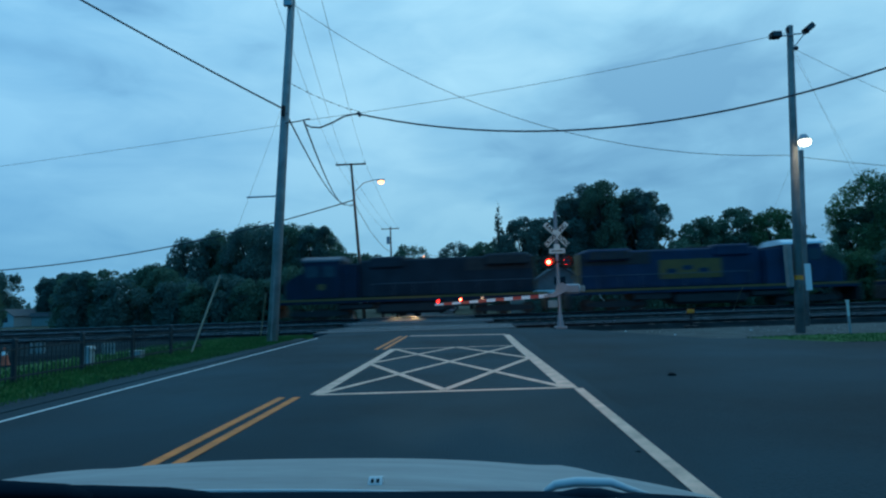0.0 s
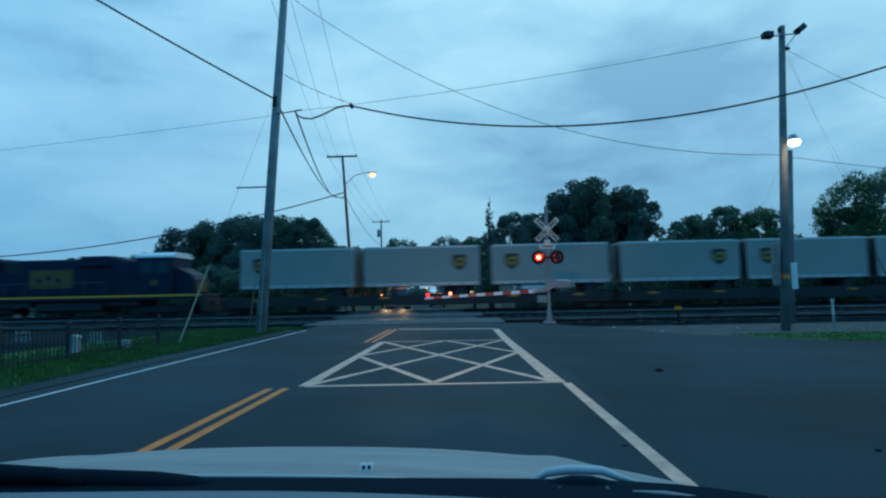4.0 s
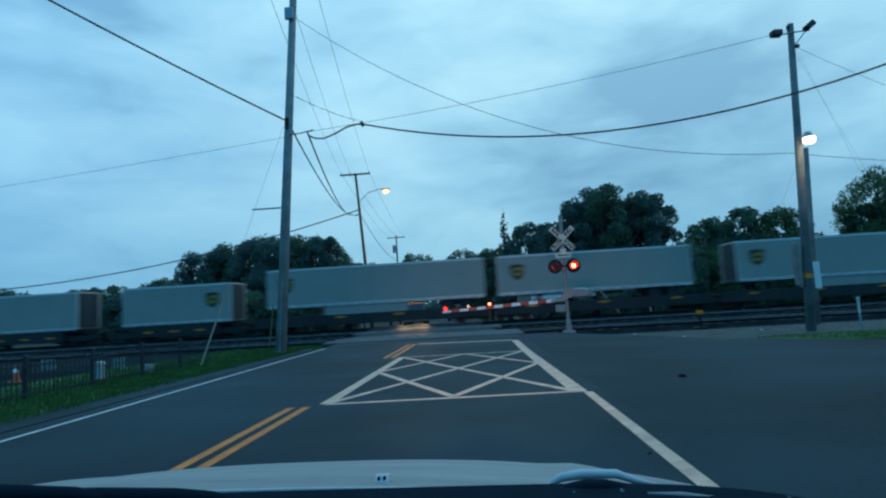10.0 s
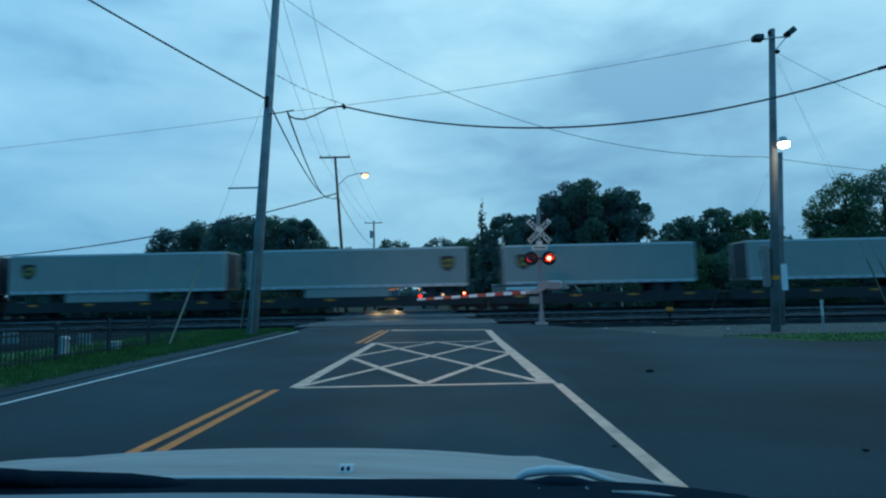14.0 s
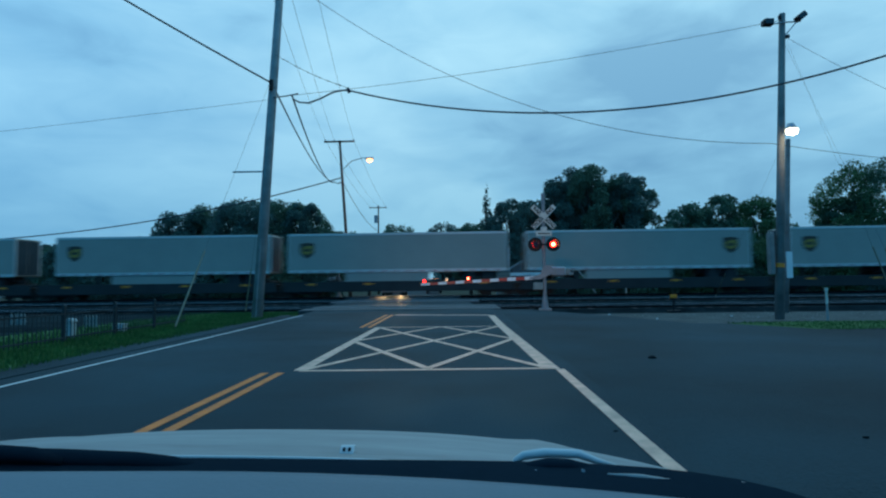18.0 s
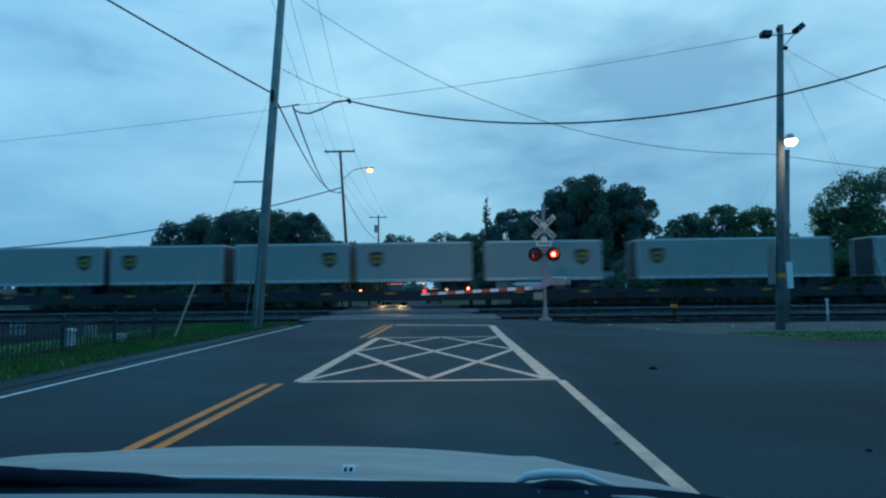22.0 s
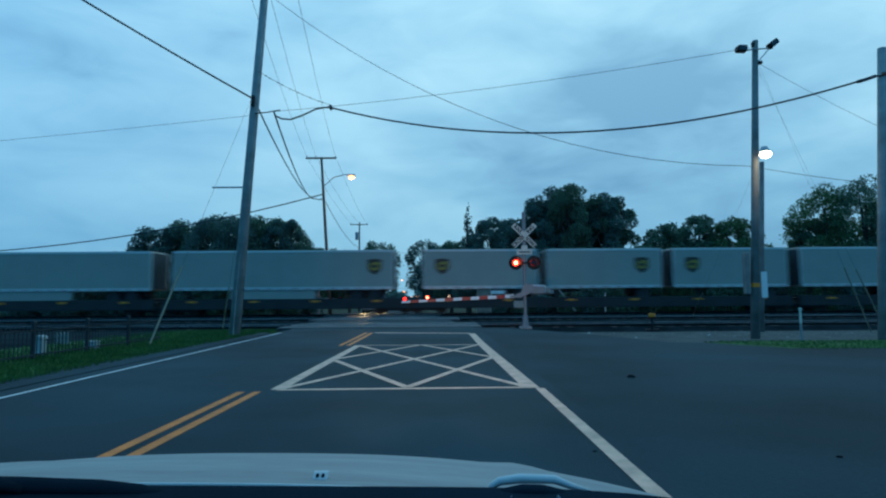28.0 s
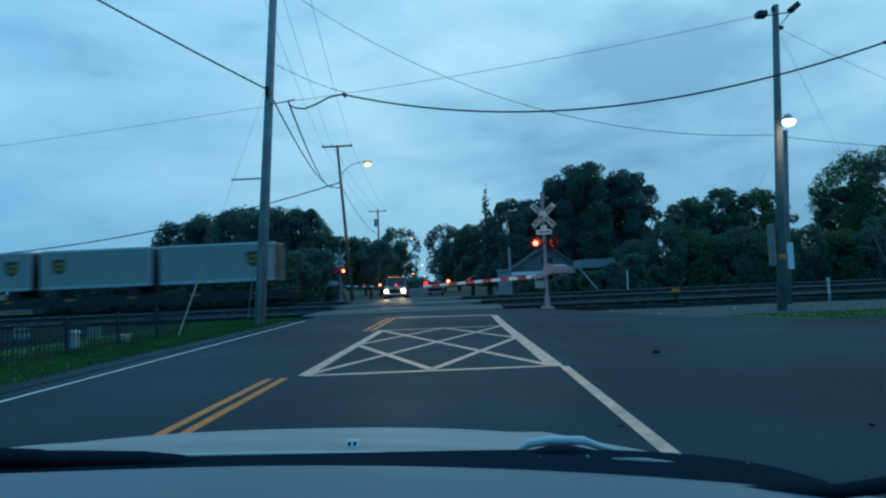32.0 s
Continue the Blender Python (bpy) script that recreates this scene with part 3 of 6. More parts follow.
def make_trailer(length, logo, skirt, tall=2.78):
    """A highway trailer; its floor is at z = 0 of the thing, its bogie hangs below."""
    size = "short" if length < 10 else "long"
    t = thing("semi_trailer", (0, TRAIN_Y, 1.83), "%s light-grey van trailer carried on a railcar" % size, "trailer", "trailers on the train")
    h, w = length / 2, 1.29
    part("body", Mesh().box(-h, h, -w, w, 0.0, tall, 0.06), TRAILER, t)
    for s in (-w, w):
        for z0, z1, d in ((-0.03, 0.17, 0.022), (tall - 0.17, tall - 0.03, 0.02)):
            part("side_rail", Mesh().box(-h + 0.05, h - 0.05, s - d, s + d, z0, z1, 0.006), TRAILER_RAIL, t, "bright aluminium rail")
    n = int(length / 1.22)
    for k in range(1, n):
        x = -h + k * length / n
        part("seam", Mesh().box(x - 0.03, x + 0.03, -w - 0.008, -w + 0.01, 0.18, tall - 0.18), TRAILER, t)
    for s, q in ((-1, 0.0), (1, -0.62), (1, 0.62)):
        a, b = sorted((s * h, s * (h + 0.02)))
        half = 1.16 if s < 0 else 0.59
        part("nose_panel" if s < 0 else "rear_door", Mesh().box(a, b, q - half, q + half, 0.1, tall - 0.12), TRAILER_DOOR, t, "dark front panel" if s < 0 else "dark closed rear door")
    for s in (-h, h):
        for y in (-w + 0.06, w - 0.06):
            part("corner_post", Mesh().box(s - 0.03, s + 0.03, y - 0.07, y + 0.07, 0.02, tall - 0.04, 0.01), TRAILER_RAIL, t)
    if logo:
        x = (-h + 1.35) if logo < 0 else (h - 1.35)
        zc = tall * 0.57
        part("emblem", Mesh().prism(shield(x, zc, 1.08), -w - 0.018, -w - 0.004), LOGO_BROWN, t, "dark brown shield-shaped emblem")
        crescent = [(x - 0.42, zc + 0.1), (x - 0.12, zc + 0.3), (x + 0.42, zc + 0.34), (x + 0.42, zc - 0.02), (x + 0.3, zc - 0.22), (x - 0.05, zc - 0.3), (x - 0.36, zc - 0.2)]
        part("emblem_field", Mesh().prism(crescent, -w - 0.026, -w - 0.018), LOGO_GOLD, t, "golden field of the emblem")
        part("emblem_bar", Mesh().box(x - 0.24, x + 0.22, -w - 0.031, -w - 0.026, zc - 0.08, zc + 0.12), LOGO_BROWN, t, "brown bar of the emblem")
    tape = Mesh()
    for k in range(int(length / 0.9)):
        x = -h + 0.4 + k * 0.9
        tape.box(x, x + 0.3, -w - 0.034, -w - 0.024, 0.03, 0.08)
    tagged(part("reflective_tape", tape, RED_SHEET, t), "red reflective tape", kind="stuff")
    # running gear towards the back, legs towards the front
    axles = (h - 1.3,) if length < 10 else (h - 2.6, h - 1.35)
    part("bogie_frame", Mesh().box(axles[0] - 0.8, axles[-1] + 0.7, -0.55, 0.55, -0.4, 0.0, 0.03), DARK_METAL, t)
    for x in axles:
        part("axle", Mesh().tube([(x, -1.1, -0.55), (x, 1.1, -0.55)], 0.07, 8), DARK_METAL, t)
        for s in (-1.0, 1.0):
            part("tyre", Mesh().prism(disc_points(0.48, 16, x, -0.55), s - 0.25, s + 0.25), RUBBER, t)
            part("rim", Mesh().prism(disc_points(0.26, 12, x, -0.55), s - 0.265 if s < 0 else s + 0.2, s - 0.2 if s < 0 else s + 0.265), DARK_METAL, t)
    for s in (-0.85, 0.85):
        x = -h + (1.9 if length < 10 else 2.9)
        leg = Mesh().box(x - 0.08, x + 0.08, s - 0.08, s + 0.08, -0.85, 0.0, 0.01)
        leg.box(x - 0.16, x + 0.16, s - 0.16, s + 0.16, -0.9, -0.85)
        part("landing_leg", leg, DARK_METAL, t)
    part("rear_bumper", Mesh().box(h - 0.16, h - 0.04, -1.1, 1.1, -0.65, -0.53, 0.02), DARK_METAL, t)
    if skirt:
        c = -h * 0.08
        part("side_skirt", Mesh().box(c - 3.1, c + 2.9, -1.24, -1.21, -0.72, -0.01, 0.008), TRAILER, t, "light grey side skirt panel")
    return t


def make_locomotive(cab_first, label, paint, hood, roof_paint, stripe, panel):
    """paint: cab and frame; hood: the engine hood; panel: x range of the lettering field on the hood, or None."""
    loco = thing("locomotive", (0, TRAIN_Y, 0), label, "locomotive", "locomotives of the train")
    L, f = 19.6, (-1 if cab_first else 1)
    h = L / 2

    def bx(name, x0, x1, y0, y1, z0, z1, mat, c=0.04, label=""):
        a, b = sorted((x0 * f, x1 * f))
        return part(name, Mesh().box(a, b, y0, y1, z0, z1, c), mat, loco, label)

    # x runs from the long hood's end (-h) to the cab's end (+h), times f
    bx("underframe", -h, h, -1.5, 1.5, 1.2, 1.52, paint, 0.03)
    for s in (-1.515, 1.515):
        bx("sill_stripe", -h + 0.1, h - 0.1, s - 0.012, s + 0.012, 1.4, 1.56, stripe, 0, "yellow sill stripe")
    bx("long_hood", -h + 0.9, h - 6.1, -0.95, 0.95, 1.52, 4.25, hood, 0.12)
    bx("hood_end", -h + 0.84, -h + 0.92, -0.9, 0.9, 1.7, 4.1, LOCO_GOLD, 0.02, "dull gold hood end")
    bx("radiator_wing", -h + 1.3, -h + 4.4, -1.35, 1.35, 3.55, 4.4, hood, 0.15)
    bx("dynamic_brake", h - 9.4, h - 6.9, -1.12, 1.12, 3.6, 4.45, hood, 0.12)
    bx("equipment_cabinet", h - 6.1, h - 4.9, -1.3, 1.3, 1.52, 4.0, paint, 0.06)
    if panel:  # a broad gold field whose lettering stands in darker bars
        x0, x1 = panel
        bx("lettering_field", x0, x1, -0.99, -0.972, 2.15, 3.5, LOCO_GOLD, 0, "broad dull gold lettering field")
        for k in range(3):
            x = x0 + 0.5 + k * (x1 - x0 - 1.0) / 3
            bx("lettering_bar", x, x + (x1 - x0) / 3 - 0.75, -0.998, -0.991, 2.55 + 0.2 * (k == 1), 2.85 + 0.2 * (k == 1), paint, 0, "dark blue bar of the lettering")
    bx("cab_emblem", h - 3.75, h - 3.25, -1.52, -1.503, 2.2, 2.6, LOCO_GOLD, 0.006, "dull gold cab emblem")
    bx("cab", h - 4.9, h - 2.2, -1.5, 1.5, 1.52, 4.3, paint, 0.1)
    a, b = sorted(((h - 5.0) * f, (h - 2.1) * f))
    prof = [(-1.54, 4.22), (-1.5, 4.36), (-0.95, 4.6), (0.95, 4.6), (1.5, 4.36), (1.54, 4.22)]
    roof = Mesh().add([(x, y, z) for x in (a, b) for y, z in prof], [(0, 1, 2, 3, 4, 5), (11, 10, 9, 8, 7, 6)] + [(i, i + 6, (i + 1) % 6 + 6, (i + 1) % 6) for i in range(6)])
    part("cab_roof", roof, roof_paint, loco, "sloped cab roof")
    for x in (h - 4.5, h - 3.3):
        bx("cab_window", x, x + 0.85, -1.52, -1.49, 3.1, 3.9, GLASS, 0, "dark cab window")
    slope = [((h - 2.25) * f, 1.52), ((h - 0.75) * f, 1.52), ((h - 0.7) * f, 2.6), ((h - 0.95) * f, 2.95), ((h - 2.25) * f, 3.6)]
    part("nose", Mesh().prism(slope, -1.1, 1.1), paint, loco)
    bx("nose_front", h - 0.74, h - 0.66, -0.9, 0.9, 1.7, 2.5, LOCO_GOLD, 0.02, "dull yellow nose front")
    for k in range(7):
        x = -h + 1.6 + k * 1.7
        bx("hood_door", x, x + 1.3, -0.972, -0.95, 1.75, 3.3, hood, 0.0)
    for k in range(4):
        x = -h + 1.5 + k * 0.72
        bx("radiator_grille", x, x + 0.62, -1.372, -1.35, 3.65, 4.2, DARK_METAL, 0, "black radiator grille")
    bx("radiator_panel", -h + 1.0, -h + 5.8, -0.985, -0.955, 3.25, 4.1, DARK_METAL, 0.005, "black louvred radiator panel")
    bx("battery_box", -5.4, -2.8, -1.38, 1.38, 0.75, 1.2, DARK_METAL, 0.04)
    bx("air_reservoir", 2.6, 5.2, -1.36, 1.36, 0.72, 1.18, DARK_METAL, 0.12)
    bx("fuel_tank", -2.6, 2.4, -1.35, 1.35, 0.35, 1.2, DARK_METAL, 0.18)
    for s in (-1.4, 1.4):
        rail = Mesh()
        xs = [(-h + 0.5) + k * 1.5 for k in range(9)]
        for x in xs:
            rail.tube([(x * f, s, 1.52), (x * f, s, 2.5)], 0.02, 6)
        rail.tube([(xs[0] * f, s, 2.5), (xs[-1] * f, s, 2.5)], 0.022, 6)
        part("handrail", rail, LOCO_GREY, loco, "grey handrail")
    for x in (-h + 3.2, h - 3.2):
        truck(loco, x * f, (-1.75, 0, 1.75))
    for x in (-h, h):
        bx("coupler", x - 0.25, x + 0.35 if x > 0 else x - 0.35, -0.15, 0.15, 0.7, 0.98, RUST, 0.04)
        bx("pilot", x - 0.12, x + 0.12, -1.45, 1.45, 0.25, 1.2, DARK_METAL, 0.04)
    for k in range(3):
        bx("exhaust", -1 + k * 0.9, -0.6 + k * 0.9, -0.25, 0.25, 4.25, 4.42, DARK_METAL, 0.03)
    return loco


# centre along the train, length, emblem side, low car
CONSIST = [(55.7, 8.5, -1, 0), (64.6, 8.5, 1, 0), (73.7, 8.5, -1, 0), (82.75, 8.5, 1, 0), (91.5, 8.5, -1, 0), (100.4, 8.5, 1, 0),
           (111.7, 8.5, -1, 1), (123.2, 8.6, 1, 1), (134.3, 8.6, -1, 1), (145.9, 8.6, 1, 1),
           (160.5, 15.9, -1, 0), (176.0, 13.7, -1, 0), (193.6, 15.9, -1, 0), (210.3, 15.9, -1, 0), (227.55, 16.0, 1, 0), (244.7, 13.7, -1, 0),
           (261.85, 13.9, -1, 0), (279.4, 15.9, -1, 0), (296.3, 16.0, -1, 0), (313.3, 16.1, 1, 0),
           (327.9, 8.4, -1, 0), (336.8, 8.5, 1, 0), (345.5, 8.4, -1, 0), (354.6, 8.5, 1, 0), (363.35, 8.4, -1, 0), (372.5, 8.5, 1, 0),
           (385.8, 13.7, -1, 0), (402.3, 13.6, -1, 0), (418.65, 13.7, -1, 0), (436.4, 15.9, -1, 0), (453.55, 16.2, 1, 0),
           (467.5, 8.4, -1, 0), (476.3, 8.5, 1, 0), (485.3, 8.5, -1, 0), (494.4, 8.6, 1, 0), (503.3, 8.5, -1, 0), (512.1, 8.7, 1, 0)]


def build_train():
    rides(make_locomotive(True, "grimy dark blue-grey diesel locomotive with a thin dull stripe", LOCO_NAVY, LOCO_DIRTY, LOCO_GREY, LOCO_GOLD, None), -4.4)
    rides(make_locomotive(False, "blue diesel locomotive with gold lettering and a white cab roof", LOCO_BLUE, LOCO_BLUE, CAB_WHITE, LOCO_GOLD, (-3.4, 0.9)), 16.6)
    rides(make_locomotive(False, "navy diesel locomotive with a bright yellow sill stripe", LOCO_NAVY, LOCO_NAVY, CAB_WHITE, LOCO_YELLOW, (-3.2, 0.0)), 39.1)
    kinds = {}
    for s, length, logo, low in CONSIST:
        key = ((8.1 if length < 10 else 13.35 if length < 15 else 15.6), logo)
        if key in kinds:
            t = copy_thing(kinds[key], pose(s, TRAIN_Y, 1.83))
        else:
            t = kinds[key] = make_trailer(key[0], key[1], key[0] > 15)
        t.location.z = 1.18 if low else 1.83
        rides(t, s)
    # three short trailers share a long flatcar, the others ride one to a car; the cars meet midway between their loads
    loads, i = [], 0
    while i < len(CONSIST):
        s, length, _, low = CONSIST[i]
        n = 3 if length < 10 and not low else 1
        last = CONSIST[i + n - 1]
        loads.append((s - length / 2, last[0] + last[1] / 2, low))
        i += n
    joints = [loads[0][0] - 1.2] + [(a[1] + b[0]) / 2 for a, b in zip(loads, loads[1:])] + [loads[-1][1] + 1.2]
    made = {}
    for (_, _, low), lo, hi in zip(loads, joints, joints[1:]):
        length = round((hi - lo - 0.3) * 2) / 2
        key = (length, low)
        if key in made:
            c = copy_thing(made[key], pose(0, TRAIN_Y, 0))
        else:
            c = made[key] = make_flatcar(length, low)
        rides(c, (lo + hi) / 2)


# ---- the crossing signals ----
LENSES = []  # turning drums added to imitate flashing: (object, lit with the first or second of the pair)


def lens(parent, x, z, y, r, phase):
    """An added drum with a lit face and a dark face; its turning imitates the lamp's flashing."""
    dr = part("flash_drum", Mesh().prism(disc_points(r, 16), -0.02, -0.002), LIT_RED, parent, "bright red flashing lamp lens")
    part("drum_back", Mesh().prism(disc_points(r, 16), 0.002, 0.02), DARK_RED, dr, "dark face of the added drum, standing for the unlit lens")
    part("filament_glow", Mesh().prism(disc_points(r * 0.6, 12), -0.03, -0.0215), LAMP_CORE, dr, "bright core of the lit lamp")
    dr.location = (x, y, z)
    LENSES.append((dr, phase, (x, y, z)))
    return dr


def vs0(x, n=24):
    return [(x + r * math.cos(2 * math.pi * i / n), 0, 2.53 + r * math.sin(2 * math.pi * i / n)) for r in (0.15, 0.27) for i in range(n)]


def fs0(n=24):
    return [(i, n + i, n + (i + 1) % n, (i + 1) % n) for i in range(n)]


def crossing_signal(place, arm, turn, far):
    """Mast, crossbuck, track-count plate, two flashing lamps, gate mechanism and striped arm."""
    sig = thing("crossing_signal", place, "silver level-crossing signal mast with crossbuck and lowered striped gate", "crossing signal", "crossing signals", turn=turn)
    side = -1
    part("mast", Mesh().tube([(0, 0, 0), (0, 0, 4.5)], 0.07, 12), ALUMINIUM, sig)
    base = Mesh().box(-0.22, 0.22, -0.22, 0.22, 0, 0.1, 0.02)
    base.tube([(0, 0, 0.1), (0, 0, 0.55)], [0.13, 0.085], 10)
    part("mast_base", base, ALUMINIUM, sig)
    for a, words in ((45, ("RAIL", "ROAD")), (-45, ("CROSS", "ING"))):
        m = pose(0.0, -0.1 - (0.012 if a < 0 else 0.0), 3.58, 0, a, 0)
        bl = part("crossbuck_blade", Mesh().box(-0.595, 0.595, -0.006, 0.006, -0.1, 0.1, 0, m), SIGN_CREAM, sig, "white crossbuck blade with black letters")
        for q, word in zip((-0.33, 0.33), words):
            cu = bpy.data.curves.new("letters", "FONT")
            cu.body, cu.size, cu.align_x, cu.align_y, cu.extrude = word, 0.19, "CENTER", "CENTER", 0.001
            cu.offset = 0.006
            ob = new("letters", cu)
            ob.data.materials.append(BLACK)
            ob.parent = bl
            ob.matrix_basis = m @ pose(q, -0.009, 0, 90, 0, 0)
    plate = part("track_plate", Mesh().box(-0.3, 0.3, -0.1, -0.088, 2.85, 3.04), SIGN_CREAM, sig, "white number-of-tracks plate")
    part("plate_top", Mesh().box(-0.12, 0.12, -0.1, -0.088, 3.04, 3.2), SIGN_CREAM, sig, "white upper plate")
    part("plate_bar", Mesh().box(-0.22, 0.22, -0.104, -0.1, 2.925, 2.965), BLACK, plate)
    part("crossarm", Mesh().tube([(-0.42, -0.05, 2.53), (0.42, -0.05, 2.53)], 0.035, 8), BLACK, sig)
    for k, x in enumerate((-0.345, 0.345)):
        ring = Mesh()
        n = 24
        vs, fs = [], []
        for y in (-0.12, -0.1):
            for r in (0.155, 0.27):
                vs += [(x + r * math.cos(2 * math.pi * i / n), y, 2.53 + r * math.sin(2 * math.pi * i / n)) for i in range(n)]
        for i in range(n):
            j = (i + 1) % n
            fs += [(i, n + i, n + j, j), (2 * n + i, 2 * n + j, 3 * n + j, 3 * n + i), (n + i, 3 * n + i, 3 * n + j, n + j), (i, j, 2 * n + j, 2 * n + i)]
        ring.add(vs, fs)
        bg = part("background", ring, BLACK, sig, "round black signal background")
        hood = Mesh()
        vs, fs = [], []
        for y in (-0.42, -0.12):
            vs += [(x + 0.17 * math.cos(a), y, 2.53 + 0.17 * math.sin(a)) for a in [math.radians(-30 + 240 * i / 14) for i in range(15)]]
        fs = [(i, i + 1, i + 16, i + 15) for i in range(14)]
        part("visor", hood.add(vs, fs), BLACK, bg)
        shell = Mesh().prism(disc_points(0.17, 14, x, 2.53), 0.06, 0.2)
        part("lamp_housing", shell, BLACK, sig)
        lens(sig, x, 2.53, -0.09, 0.118, k)
        if far:  # lamps for the other approach
            part("rear_background", Mesh().add([(p[0], 0.26, p[2]) for p in vs0(x)], fs0()), BLACK, sig, "round black signal background")
            lens(sig, x, 2.53, 0.31, 0.145, 1 - k)
    # gate mechanism and arm
    mech = part("mechanism", Mesh().box(0.22, 0.8, -0.12, 0.3, 1.3, 1.68, 0.07), GALV, sig, "pale grey gate mechanism box")
    part("mechanism_door", Mesh().box(0.26, 0.74, -0.135, -0.12, 1.36, 1.62, 0.006), ALUMINIUM, mech)
    part("mechanism_bracket", Mesh().box(0.05, 0.24, -0.05, 0.2, 1.44, 1.56, 0.02), ALUMINIUM, sig)
    part("counterweight", Mesh().box(0.76, 1.0, 0.02, 0.12, 1.36, 1.6, 0.03), BOX_GREY, sig, "dull grey counterweight")
    for y in (-0.19, -0.09):
        curve = [(-0.6, 1.28), (-0.58, 1.2), (-0.2, 1.2), (0.05, 1.3), (0.34, 1.46), (0.34, 1.6), (0.14, 1.74), (-0.06, 1.68), (-0.16, 1.4), (-0.4, 1.3)]
        part("arm_bracket", Mesh().prism(curve, y, y + 0.03), ALUMINIUM, sig, "curved pale arm bracket")
    jb = part("junction_box", Mesh().box(-0.42, -0.07, -0.1, 0.16, 0.8, 1.08, 0.02), BOX_GREY, sig, "small grey-green junction box")
    part("box_lid", Mesh().box(-0.4, -0.09, -0.112, -0.1, 0.83, 1.05, 0.004), BOX_GREY, jb)
    n = 13
    x0, x1, z0, z1 = -0.45, -arm, 1.26, 1.06
    for k in range(n):
        a, b = k / n, (k + 1) / n
        xa, xb, za, zb = x0 + (x1 - x0) * a, x0 + (x1 - x0) * b, z0 + (z1 - z0) * a, z0 + (z1 - z0) * b
        wa, wb = 0.07 - 0.03 * a, 0.07 - 0.03 * b
        part("arm_stripe", Mesh().prism([(xa, za - wa), (xb, zb - wb), (xb, zb + wb), (xa, za + wa)], -0.15, -0.12), (WHITE_SHEET, RED_SHEET)[k % 2], sig, ("white", "red")[k % 2] + " stripe of the gate arm")
    for x, ph in ((x1 + 0.1, None), (x1 + 1.45, 0), (x1 + 2.9, 1)) if far else ((x1 + 0.12, None), (x1 + 0.98, 0), (x1 + 1.8, 1)):
        z = z0 + (z1 - z0) * (x - x0) / (x1 - x0) + 0.12
        part("arm_lamp", Mesh().box(x - 0.05, x + 0.05, -0.12, -0.06, z - 0.11, z - 0.04, 0.01), BLACK, sig)
        if ph is None:
            part("tip_lamp", Mesh().prism(disc_points(0.06, 12, x, z), -0.16, -0.1), LIT_RED, sig, "steady red lamp at the tip of the gate")
        else:
            lens(sig, x, z, -0.13, 0.085 if far else 0.06, 1 - ph if far else ph)
    return sig


# ---- poles and cables ----
def catenary(a, b, sag, n=18):
    a, b = Vector(a), Vector(b)
    return [a.lerp(b, k / n) - Vector((0, 0, sag * 4 * (k / n) * (1 - k / n))) for k in range(n + 1)]


def cable(points, r, label, name="power_cable"):
    mb = Mesh().tube(points, r, 6)
    return tagged(part(name, mb, CABLE, smooth=True), label, "cable", "overhead cables")


def pole(place, top, r0, r1, mat, label):
    p = thing("utility_pole", place, label, "utility pole", "utility poles")
    part("shaft", Mesh().tube([(0, 0, -0.1), (top[0] * 0.5, top[1] * 0.5, top[2] * 0.5), top], [r0, (r0 + r1) / 2, r1], 14), mat, p, smooth=True)
    return p


def insulator(parent, x, y, z):
    mb = Mesh().tube([(x, y, z), (x, y, z + 0.05), (x, y, z + 0.06), (x, y, z + 0.11), (x, y, z + 0.12), (x, y, z + 0.18)], [0.03, 0.03, 0.06, 0.06, 0.045, 0.03], 8)
    part("insulator", mb, GALV, parent)


